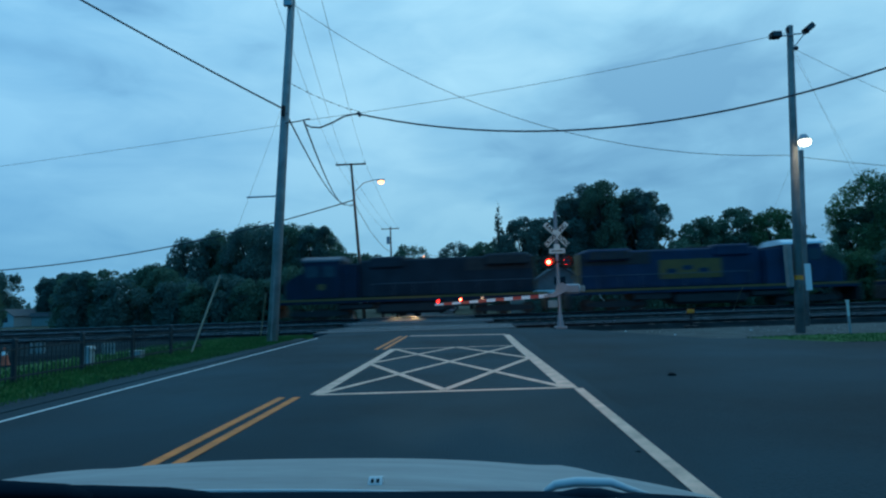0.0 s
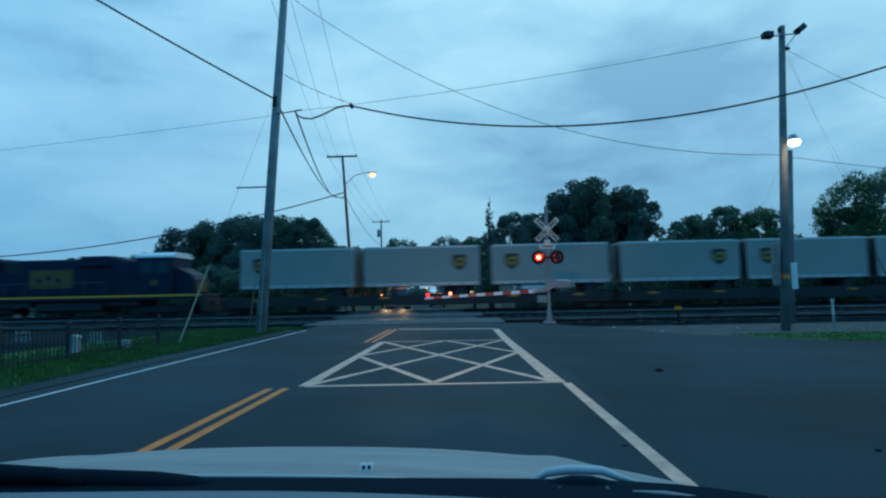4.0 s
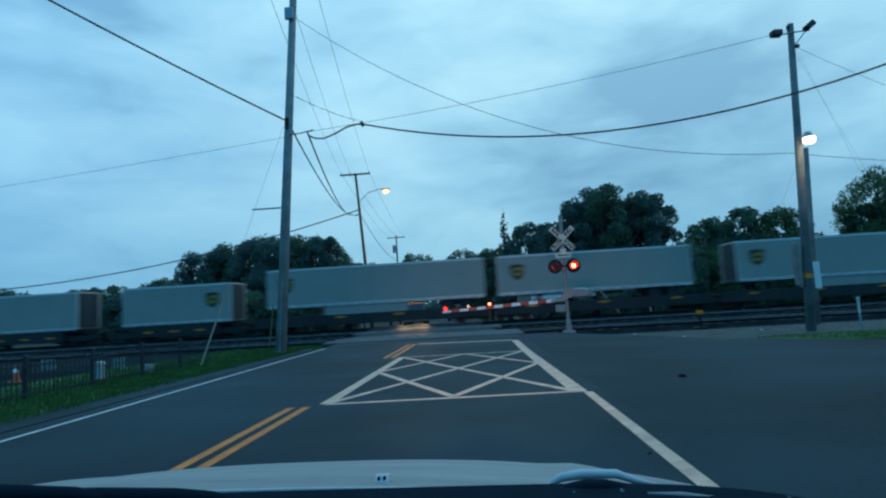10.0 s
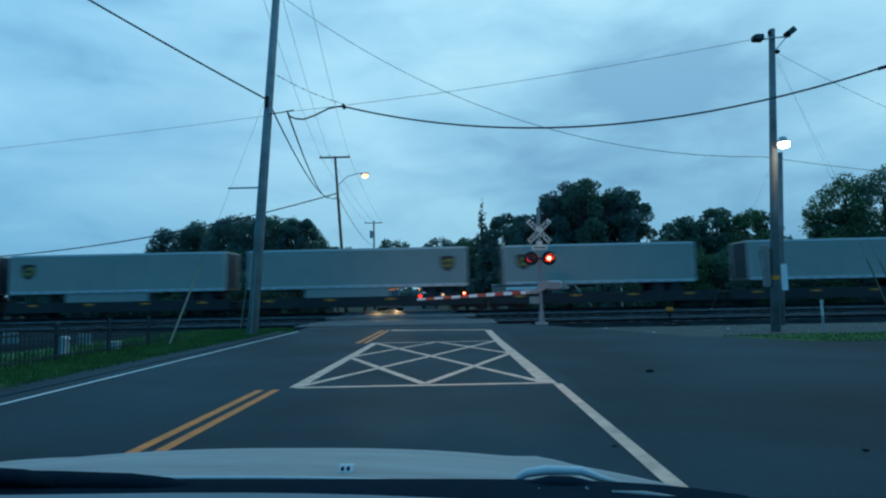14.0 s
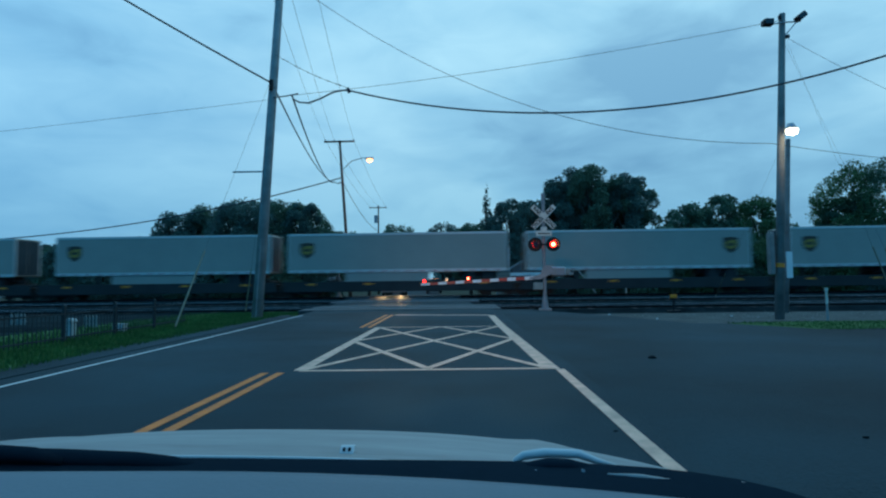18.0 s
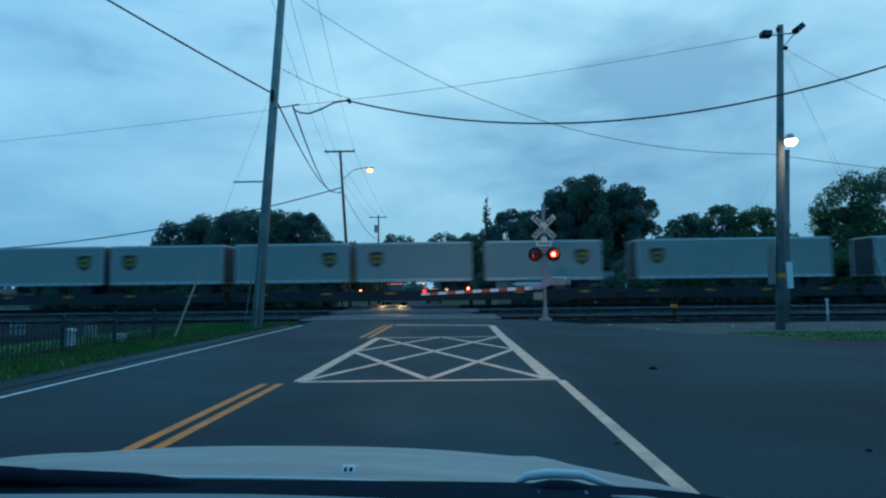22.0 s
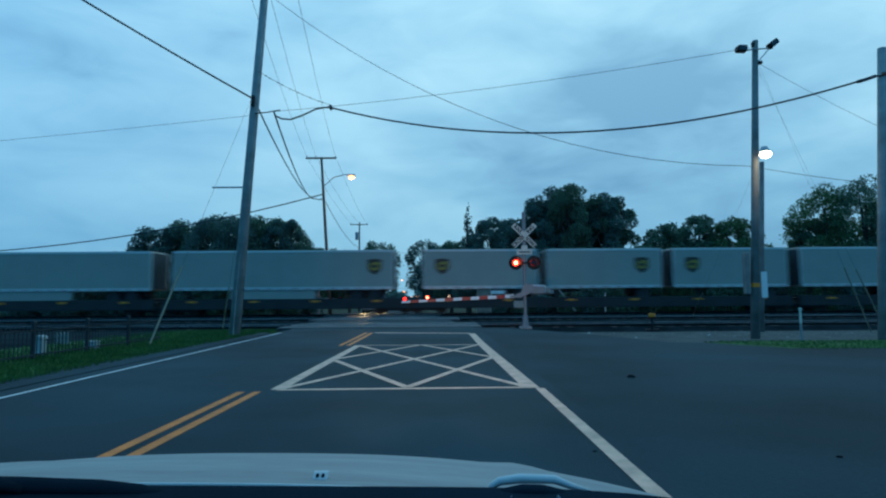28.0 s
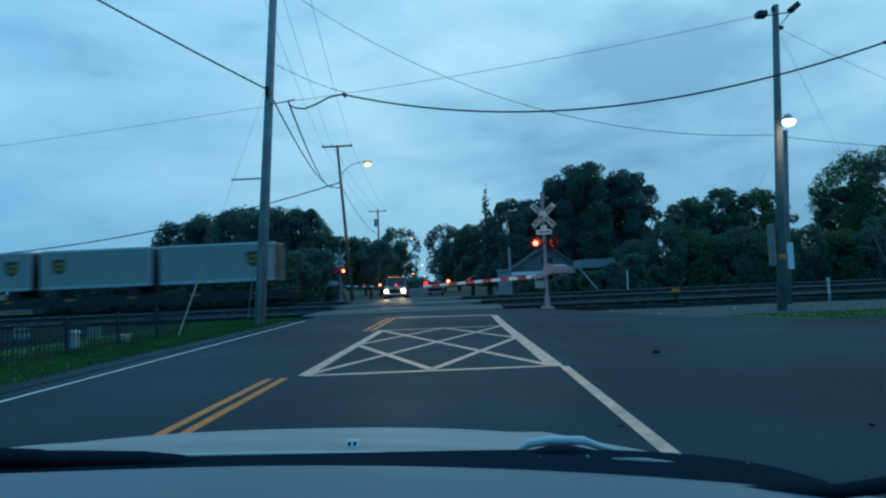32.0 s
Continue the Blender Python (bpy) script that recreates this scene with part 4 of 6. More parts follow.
def build_poles():
    # leaning grey pole on the verge
    p = pole((-6.69, 19.12, 0), (0.86, 0, 13.0), 0.18, 0.12, WOOD_POLE, "tall weathered grey utility pole leaning on the verge")
    part("crossarm", Mesh().box(-0.3, 1.75, -0.16, -0.04, 12.75, 12.88, 0.01), BROWN_POLE_LAMPLIT, p, "short wooden crossarm")
    for x in (-0.15, 0.6, 1.6):
        insulator(p, x, -0.1, 12.88)
    part("side_bar", Mesh().box(-0.85, 0.3, -0.02, 0.03, 4.86, 4.91, 0.008), GALV, p, "thin steel side bar")
    part("pole_bracket", Mesh().box(0.55, 0.85, -0.22, -0.1, 11.5, 11.95, 0.03), GALV, p)
    part("cable_clamp", Mesh().tube([(0.5, -0.2, 7.6), (0.52, -0.2, 7.95)], 0.07, 8), BLACK, p)
    part("ground_conduit", Mesh().tube([(0.02, -0.19, 0), (0.18, -0.17, 2.6)], 0.016, 6), WOOD_POLE, p)
    # grey pole with lights beside the tracks
    q = pole((9.11, 16.77, 0), (0.46, 0, 8.8), 0.128, 0.085, GREY_POLE, "weathered grey wooden light pole beside the tracks")
    part("flood_bracket", Mesh().tube([(-0.1, -0.05, 8.45), (0.42, -0.1, 8.5), (0.95, -0.05, 8.55)], 0.022, 8), GALV, q)
    part("flood_brace", Mesh().tube([(0.45, -0.1, 8.1), (0.85, -0.06, 8.55)], 0.016, 8), GALV, q)
    for x, z, a in ((-0.02, 8.5, 2), (0.93, 8.66, -38)):
        fl = Mesh().box(-0.145, 0.145, -0.12, 0.1, -0.085, 0.085, 0.02, pose(x, -0.08, z, 0, a, 0))
        f = part("floodlight", fl, BLACK, q, "dark unlit floodlight")
        part("flood_glass", Mesh().box(-0.12, 0.12, -0.15, -0.135, -0.07, 0.08, 0, pose(x, -0.08, z, 0, a, 0)), GLASS, f)
    part("lamp_arm", Mesh().tube([(0.28, 0, 5.1), (0.28, -0.3, 5.36), (0.27, -0.5, 5.38)], 0.022, 8), GALV, q)
    part("lamp_head", Mesh().tube([(0.27, -0.5, 5.26), (0.27, -0.5, 5.42)], [0.17, 0.08], 12), GALV, q)
    part("lamp_bulb", Mesh().tube([(0.3, -0.5, 5.1), (0.3, -0.5, 5.13), (0.3, -0.5, 5.2), (0.3, -0.5, 5.27)], [0.06, 0.13, 0.16, 0.14], 14), LAMP_WHITE, q, "glowing white lamp bowl")
    part("wire_clamp", Mesh().box(0.5, 0.62, -0.08, 0.02, 8.06, 8.16, 0.02), DARK_METAL, q)
    part("pole_cap_bolt", Mesh().box(0.28, 0.36, -0.16, -0.08, 8.58, 8.7, 0.01), DARK_METAL, q)
    part("warning_band", Mesh().tube([(0.07, 0, 1.4), (0.075, 0, 1.52)], 0.13, 14), AMBER, q, "orange marker band")
    part("pole_box", Mesh().box(-0.22, -0.09, -0.1, 0.12, 1.2, 2.4, 0.02), GREY_POLE, q, "narrow grey cabinet strapped to the pole")
    part("pole_plate", Mesh().box(0.25, 0.42, -0.03, 0.0, 1.1, 1.85), WHITE_SHEET, q, "white notice plate")
    part("plate_strap", Mesh().box(0.0, 0.26, -0.02, 0.02, 1.3, 1.34), GALV, q)
    point_lamp("pole_lamp", (9.38, 15.9, 4.8), 20, (1.0, 0.92, 0.72))
    # slimmer pole just behind it
    pole((11.2, 20.2, 0), (0.33, 0, 5.9), 0.095, 0.075, GREY_POLE, "slim grey pole behind the light pole")
    # brown pole with the orange street lamp beyond the tracks
    s = pole((-10.1, 54, -0.55), (-1.0, 0, 15.1), 0.17, 0.11, BROWN_POLE_LAMPLIT, "brown wooden utility pole with an orange street lamp")
    part("crossarm", Mesh().box(-2.45, 0.45, -0.2, -0.07, 14.9, 15.05, 0.01), BROWN_POLE_LAMPLIT, s, "wooden crossarm")
    for x in (-2.35, -1.5, 0.35):
        insulator(s, x, -0.13, 15.05)
    part("lamp_arm", Mesh().tube([(-0.8, -0.1, 12.2), (0.2, -0.2, 13.1), (1.3, -0.3, 13.35), (1.8, -0.3, 13.3)], 0.04, 8), GALV, s)
    part("lamp_head", Mesh().box(1.5, 2.25, -0.42, -0.16, 13.2, 13.38, 0.04), GALV, s)
    part("lamp_bulb", Mesh().tube([(1.9, -0.3, 12.92), (1.9, -0.3, 13.05), (1.9, -0.3, 13.2)], [0.14, 0.3, 0.27], 12), LAMP_ORANGE, s, "glowing orange lamp bowl")
    point_lamp("street_lamp_glow", (-8.2, 53.7, 12.0), 60, (1.0, 0.55, 0.2))
    # far pole with a transformer
    u = pole((-11.75, 85, -0.6), (0, 0, 13.0), 0.16, 0.1, BROWN_POLE_LAMPLIT, "far brown utility pole with a transformer")
    part("crossarm", Mesh().box(-1.35, 1.3, -0.2, -0.07, 12.6, 12.72, 0.01), BROWN_POLE_LAMPLIT, u)
    for x in (-1.2, 0, 1.1):
        insulator(u, x, -0.13, 12.72)
    part("transformer", Mesh().tube([(-0.35, -0.2, 10.4), (-0.35, -0.2, 11.5)], 0.25, 12), GALV, u, "grey transformer can")
    # pole at the edge of the apron
    w = pole((11.72, 15.3, 0), (0.5, 0, 7.9), 0.15, 0.11, WOOD_POLE, "weathered brown-grey wooden pole on the grass strip")
    part("crossarm", Mesh().box(0.35, 1.4, -0.17, -0.09, 7.1, 7.18, 0.01), BROWN_POLE_LAMPLIT, w)
    # thin far pole among the trees
    pole((9.2, 92, -0.6), (0, 0, 14.6), 0.14, 0.1, BROWN_POLE_LAMPLIT, "distant wooden utility pole among dark trees")


def build_cables():
    a, b = (-6.17, 18.97, 7.85), (11.95, 15.25, 7.1)
    knot = (-3.58, 19.05, 7.57)
    heavy, thin = "thick black overhead cable", "thin black overhead wire"
    # heavy bundle over the road, with a slack loop near the pole
    cable(catenary((-21.75, 4, 16.27), a, 0.5), 0.028, heavy)
    cable([(-5.52, 19.05, 7.46), (-5.45, 19.05, 7.3), (-5.25, 19.05, 7.2), (-4.95, 19.05, 7.17), (-4.55, 19.05, 7.31), (-4.12, 19.05, 7.52), (-3.8, 19.05, 7.58), knot] + catenary(knot, b, 1.2, 24)[1:], 0.028, "thick black overhead cable sagging over the road")
    cable([(-3.63, 19.05, 7.65), (-3.6, 19.05, 7.6), (-3.57, 19.05, 7.5)], 0.06, "small black cable splice clamp", "cable_clamp")
    cable([(11.5, 15.33, 6.97), (11.7, 15.3, 7.02), (11.95, 15.25, 7.1)], 0.05, "small black cable splice clamp", "cable_clamp")
    cable(catenary(b, (40, 12, 9.4), 0.6), 0.028, heavy)
    cable([(-6.12, 18.97, 7.36), (-5.75, 19.05, 7.42), (-5.3, 19.05, 7.5)], 0.02, "short black cable tail at the pole")
    # bundle down to the brown pole
    cable(catenary((-6.1, 19.0, 7.7), (-11.6, 53.6, 10.55), 0.75) + [(-11.3, 53.8, 10.45), (-10.85, 53.9, 10.6)], 0.03, heavy)
    cable(catenary((-5.52, 19.05, 7.46), (-11.5, 53.6, 10.5), 0.9) + [(-11.2, 53.8, 10.4), (-10.85, 53.9, 10.5)], 0.03, heavy)
    # upper wires between the poles over the road
    cable(catenary((-48, 22, 5.2), (-6.25, 19, 7.3), 0.3), 0.006, thin)
    cable(catenary((-6.12, 19, 7.38), (9.5, 16.7, 8.58), 0.2), 0.007, thin)
    beaded = catenary((-6.05, 18.95, 8.82), (-3.6, 19.05, 7.66), 0.1)
    lashed = cable(beaded, 0.007, "thin overhead wire with small dark ties")
    for k in (2, 3, 5, 6, 8, 10, 11, 13, 15, 16):
        part("wire_tie", Mesh().tube([beaded[k] - Vector((0.03, 0, 0)), beaded[k], beaded[k] + Vector((0.03, 0, 0))], [0.012, 0.024, 0.012], 6), CABLE, lashed)
    cable(catenary((-5.95, 19.05, 11.7), (9.05, 16.65, 4.95), 1.5), 0.009, "slack black overhead wire")
    cable(catenary((9.05, 16.65, 4.95), (28, 21, 5.0), 0.5), 0.008, "slack black overhead wire")
    cable(catenary((9.55, 16.75, 8.15), (12.1, 15.3, 5.65), 0.06), 0.005, thin)
    # primaries from pole to pole and on
    for x, t, d in ((-6.85, -12.45, -1.2), (-6.1, -11.6, 0.0), (-5.1, -9.75, 1.1)):
        cable(catenary((x, 19, 13.0), (t, 53.9, 14.6), 0.4), 0.009, "thin overhead power wire")
        cable(catenary((t, 53.9, 14.6), (-11.75 + d, 84.9, 12.2), 0.5), 0.012, "thin overhead power wire")
        cable(catenary((x, 19, 13.0), (x + 1.5, -25, 13.6), 0.8), 0.008, "thin overhead power wire")
    cable(catenary((-10.8, 53.9, 10.6), (-11.75, 84.9, 8.6), 0.8), 0.03, heavy)
    cable(catenary((-10.9, 54, 11.0), (-75, 54, 7.0), 3.3, 30), 0.055, "black overhead cable along the tracks")
    # guys
    for top, foot in (((-6.25, 19, 7.9), (-7.15, 14.45, 0)), ((-6.3, 19.2, 6.4), (-8.3, 22.4, 0))):
        gw = thing("guy_wire", foot, "yellow-sleeved guy wire of the grey pole", "guy wire", "guy wires")
        d = Vector(top) - Vector(foot)
        part("wire", Mesh().tube([(0, 0, 0), d], 0.004, 6), CABLE, gw)
        part("sleeve", Mesh().tube([d * 0.01, d * 0.26], 0.024, 8), TAN, gw, "faded tan plastic sleeve")
    gy = thing("guy_wire", (11.84, 50, -0.2), "yellow-sleeved guy wire beyond the tracks", "guy wire", "guy wires")
    part("wire", Mesh().tube([(0, 0, -0.1), (-3.6, 0, 4.8)], 0.007, 6), GALV, gy)
    part("sleeve", Mesh().tube([(-0.1, 0, 0.13), (-1.52, 0, 2.03)], 0.055, 8), BOX_PALE, gy, "pale plastic sleeve")
    for foot, top in (((16.0, 36.8, -0.2), (11.33, 20.25, 5.7)), ((14.6, 19.6, -0.15), (9.55, 16.8, 8.4)), ((14.9, 19.3, -0.15), (9.55, 16.8, 8.1))):
        gw = thing("guy_wire", foot, "pale sleeved guy wire beside the tracks", "guy wire", "guy wires")
        d = Vector(top) - Vector(foot)
        part("wire", Mesh().tube([(0, 0, 0), d], 0.0025, 6), CABLE, gw)
        part("sleeve", Mesh().tube([d * 0.01, d * 0.26], 0.021, 8), TAN, gw, "faded tan plastic sleeve")


# ---- trees and shrubs ----
def tree(place, height, spread, seed, mat, leaves=9000, base=0.25, conifer=False, name="tree", leaf=0.17, label="dark leafy tree against the dusk sky"):
    rnd = random.Random(seed)
    t = thing(name, place, label, name, "trees beyond the tracks")
    trunk = Mesh()
    h = height
    bend = rnd.uniform(-0.3, 0.3)
    trunk.tube([(0, 0, -0.3), (bend * 0.3, 0, h * 0.25), (bend, 0.1, h * 0.55), (bend * 1.2, 0, h * 0.9)], [h * 0.028, h * 0.022, h * 0.014, 0.03], 8)
    clumps = []
    if conifer:
        for k in range(14):
            z = h * (0.12 + 0.86 * k / 13)
            r = spread * (1 - k / 13.6) * rnd.uniform(0.75, 1.15)
            for j in range(3):
                a = rnd.uniform(0, 6.28)
                clumps.append((r * 0.5 * math.cos(a), r * 0.5 * math.sin(a), z, r * 0.55 + 0.1, r * 0.55 + 0.1, h * 0.045))
    else:
        n = 64
        for k in range(n):
            a, u = k * 2.399 + rnd.uniform(-0.5, 0.5), math.sqrt((k * 0.618) % 1.0)
            f = (k * 0.7548 + rnd.uniform(0, 0.12)) % 1.0
            z = h * (base + (0.93 - base) * f)
            r = spread * (max(0.0, 1 - abs(f - 0.42) ** 2.2 * 3.2)) ** 0.5 * u
            s = spread * rnd.uniform(0.2, 0.36) * (1.1 - 0.35 * f)
            x, y = r * math.cos(a), r * math.sin(a)
            z = min(z, h - s * 0.7)
            clumps.append((x, y, z, s, s, s * 0.8))
            if k % 5 == 0:
                trunk.tube([(bend * 0.6, 0, h * rnd.uniform(0.2, 0.45)), (x * 0.5, y * 0.5, z * 0.75), (x, y, z)], [h * 0.012, h * 0.008, 0.02], 5)
    part("trunk", trunk, BARK, t)
    wts = [c[3] ** 2 for c in clumps]
    nv = np.random.RandomState(seed)
    pick = nv.choice(len(clumps), leaves, p=np.array(wts) / sum(wts))
    C = np.array(clumps)[pick]
    d = nv.normal(size=(leaves, 3))
    d /= np.linalg.norm(d, axis=1)[:, None]
    rr = nv.uniform(0.45, 1.08, leaves) ** 0.6
    loose = nv.random(leaves) < 0.1
    rr[loose] = nv.uniform(1.0, 1.25, loose.sum())
    P = C[:, :3] + d * rr[:, None] * C[:, 3:]
    u = nv.normal(size=(leaves, 3))
    u /= np.linalg.norm(u, axis=1)[:, None]
    w = np.cross(u, nv.normal(size=(leaves, 3)))
    w /= np.linalg.norm(w, axis=1)[:, None]
    s = nv.uniform(0.5, 1.1, leaves)[:, None] * leaf
    vs = np.stack([P - u * s, P + w * s * 0.55, P + u * s, P - w * s * 0.55], 1).reshape(-1, 3)
    mb = Mesh()
    mb.v, mb.f = [tuple(p) for p in vs.tolist()], [(4 * i, 4 * i + 1, 4 * i + 2, 4 * i + 3) for i in range(leaves)]
    part("crown", mb, mat, t)
    return t


def build_trees():
    z = -0.65
    # big crowns left of the road beyond the tracks
    for i, (x, y, h, s) in enumerate(((-33.4, 69, 11.2, 3.9), (-30.5, 71, 11.9, 4.4), (-26, 68, 11.9, 4.4), (-21.5, 70, 12.3, 4.0), (-18.8, 69, 12.0, 2.6), (-14.6, 72, 8.3, 3.0), (-11.6, 75, 8.2, 3.0), (-41, 74, 8.0, 3.6), (-32.4, 75, 12.2, 4.2), (-28.2, 76, 13.2, 4.4), (-23.8, 75, 13.0, 4.3), (-20.3, 75, 12.4, 3.4), (-17.6, 76, 9.0, 2.6))):
        tree((x, y, z), h, s, 11 + i, (LEAF_A, LEAF_B)[i % 2], 20000)
    # trees far down the tracks on the left
    for i, (x, y, h, s) in enumerate(((-68.4, 95, 9.0, 3.0), (-72.2, 96, 8.6, 2.6), (-58, 100, 9.2, 4.6), (-83.2, 98, 10.2, 3.3), (-50, 105, 9.2, 4.6), (-92, 104, 11, 5))):
        tree((x, y, z), h, s, 31 + i, LEAF_A, 9000, 0.32 if i < 2 else 0.2, leaf=0.24)
    # conifer, crowns and the great tree right of the road
    tree((3.6, 71, z), 13.5, 2.0, 41, LEAF_A, 7000, conifer=True, name="conifer", leaf=0.18, label="slender dark conifer beyond the tracks")
    for i, (x, y, h, s) in enumerate(((6.5, 70, 11.9, 3.3), (9.4, 73, 12.3, 3.4), (1.6, 76, 9.4, 2.8), (12.7, 71, 15.3, 3.3), (14.5, 72, 16.2, 3.6), (16.5, 70, 16.3, 3.8), (18.1, 73, 15.6, 3.4), (20.9, 71, 15.6, 3.3), (22.3, 73, 14.8, 3.0), (15.4, 77, 15.0, 5.0), (19.8, 77, 14.0, 4.6), (12.2, 76, 12.5, 3.6))):
        tree((x, y, z), h, s, 51 + i, (LEAF_A, LEAF_A, LEAF_B)[i % 3], 22000)
    for i, (x, y, h, s) in enumerate(((26.3, 66, 10.8, 3.3), (28.9, 69, 9.8, 3.0), (31, 68, 11.9, 3.4), (34.2, 66, 11.5, 3.2), (46.2, 71, 11.8, 2.6), (47.5, 70, 15.9, 4.8), (51.5, 69, 16.4, 5.2), (57, 70, 15.5, 5.4))):
        tree((x, y, z), h, s, 71 + i, (LEAF_B, LEAF_C)[i % 2], 20000)
    # far avenue of trees at the end of the road
    for i, (x, y, h, s) in enumerate(((-12.6, 119, 14.2, 4.4), (-3.2, 119, 14.2, 4.2), (2.6, 118, 14.0, 4.2), (-0.2, 122, 14.0, 3.8), (6.2, 119, 14.6, 4.6), (-16.5, 122, 12.0, 4.0), (8, 124, 12.5, 4.5), (-19, 116, 10.5, 4.6), (-26, 120, 10.0, 5))):
        tree((x, y, z), h, s, 91 + i, (LEAF_B, LEAF_A)[i % 2], 6500, leaf=0.28)
    # scrub along the tracks
    rnd = random.Random(8)
    for i in range(17):
        x = 18.6 + i * 2.4 + rnd.uniform(-0.6, 0.6)
        tree((x, 58 + rnd.uniform(-2, 2), -0.6), rnd.uniform(5.0, 7.2), rnd.uniform(2.4, 3.0), 120 + i, (LEAF_A, LEAF_B, LEAF_C)[i % 3], 9000, 0.04, name="shrub", label="dense dark green shrub beside the tracks")
    for i in range(17):
        x = -14.5 - i * 2.5 + rnd.uniform(-0.6, 0.6)
        if -51.5 < x < -42.5:  # a gap with a view to a far house
            continue
        tree((x, 57 + rnd.uniform(-2, 3), -0.6), rnd.uniform(4.2, 6.2), rnd.uniform(2.4, 3.0), 150 + i, (LEAF_A, LEAF_B)[i % 2], 8500, 0.04, name="shrub", label="dense dark green shrub beside the tracks")
    # low bushes before the house and the shed
    for i, (x, y, h, r) in enumerate(((6.1, 59.3, 1.9, 1.3), (8.4, 59.0, 1.6, 1.3), (10.6, 59.4, 1.9, 1.4), (12.5, 55.3, 2.3, 1.4), (14.6, 54.8, 2.9, 1.6), (16.6, 55.2, 3.8, 1.9))):
        tree((x, y, -0.6), h, r, 180 + i, (LEAF_A, LEAF_B)[i % 2], 6000, 0.04, name="shrub", label="low dark bush before a house beyond the tracks")
    far = Mesh()
    nv = np.random.RandomState(3)
    n = 16000
    x = nv.uniform(-420, 420, n)
    ridge = 5.0 + 1.6 * np.sin(x * 0.05) + 1.5 * np.sin(x * 0.21 + 1) + 0.8 * np.sin(x * 0.63)
    p = np.stack([x, nv.uniform(236, 250, n), -1 + ridge * nv.uniform(0, 1, n) ** 0.7], 1)
    s = nv.uniform(0.8, 1.6, n)[:, None]
    u = nv.normal(size=(n, 3))
    w = nv.normal(size=(n, 3))
    vs = np.stack([p - u * s, p + w * s, p + u * s], 1).reshape(-1, 3)
    far.v, far.f = [tuple(q) for q in vs.tolist()], [(3 * i, 3 * i + 1, 3 * i + 2) for i in range(n)]
    tagged(part("far_woods", far, LEAF_A), "distant dark line of woods", "woods", kind="stuff")


# ---- buildings and vehicles beyond the crossing ----
def build_house():
    h = thing("house", (9.1, 63, -0.6), "small gabled house with pale walls beyond the crossing", "house")
    part("wall", Mesh().box(-3.4, 3.6, 0, 7, -0.3, 2.9, 0.0), BRICK_RED, h, "dull pinkish siding wall")
    part("gable", Mesh().prism([(-3.4, 2.9), (3.6, 2.9), (0.4, 5.1)], -0.003, 6.99), BRICK_RED, h)
    for s, a in ((-1, (-3.9, 2.55, 0.4, 5.22)), (1, (4.1, 2.55, 0.4, 5.22))):
        x0, z0, x1, z1 = a
        part("roof", Mesh().prism([(x0, z0), (x1, z1), (x1, z1 + 0.16), (x0, z0 + 0.16)], -0.5, 7.4), ROOF, h, "grey shingle roof slope")
    porch = part("porch_roof", Mesh().prism([(-4.0, 2.15), (4.4, 2.15), (4.2, 2.5), (-3.8, 2.5)], -2.2, -0.01), WHITE_SHEET, h, "white porch roof edge")
    for x in (-3.6, -1.2, 1.4, 4.0):
        part("porch_post", Mesh().box(x - 0.07, x + 0.07, -2.1, -1.96, 0, 2.15, 0.01), WHITE_SHEET, h)
    for x in (-2.2, 1.6):
        w = part("window", Mesh().box(x - 0.5, x + 0.5, -0.05, -0.01, 0.9, 2.0), GLASS, h, "dark window")
        part("window_frame", Mesh().box(x - 0.6, x + 0.6, -0.04, -0.012, 0.8, 0.9).box(x - 0.6, x + 0.6, -0.04, -0.012, 2.0, 2.1).box(x - 0.6, x - 0.5, -0.04, -0.012, 0.9, 2.0).box(x + 0.5, x + 0.6, -0.04, -0.012, 0.9, 2.0), WHITE_SHEET, w)
    part("attic_window", Mesh().box(-0.2, 1.0, -0.05, -0.01, 3.1, 3.9), GLASS, h, "dark attic window")
    part("door", Mesh().box(-0.4, 0.5, -0.06, -0.01, 0, 2.05), BROWN_POLE_LAMPLIT, h, "brown front door")
    s = thing("shed", (13.5, 57, -0.6), "low dark shed among the shrubs", "shed")
    part("wall", Mesh().box(-1.55, 1.55, 0, 3.4, -0.1, 2.6), SHED, s)
    part("roof", Mesh().prism([(-1.75, 2.55), (1.75, 2.55), (1.6, 3.4), (-1.6, 3.4)], -0.3, 3.6), BOX_GREY, s, "pale metal roof")
    cab = thing("relay_cabinet", (3.8, 50, -0.2), "grey railway relay cabinet beside the far track", "cabinet")
    part("body", Mesh().box(-0.55, 0.55, -0.4, 0.4, 0, 2.1, 0.03), BOX_GREY, cab)
    part("door", Mesh().box(-0.48, 0.48, -0.425, -0.4, 0.12, 1.98, 0.008), BOX_GREY, cab, "closed cabinet door")
    part("roof", Mesh().box(-0.62, 0.62, -0.48, 0.48, 2.1, 2.2, 0.02), GALV, cab)
    po = thing("service_post", (4.4, 50.7, -0.2), "grey wooden service post beside the relay cabinet", "post")
    part("shaft", Mesh().tube([(0, 0, 0), (0, 0, 4.2)], [0.13, 0.1], 10), WOOD_POLE, po)


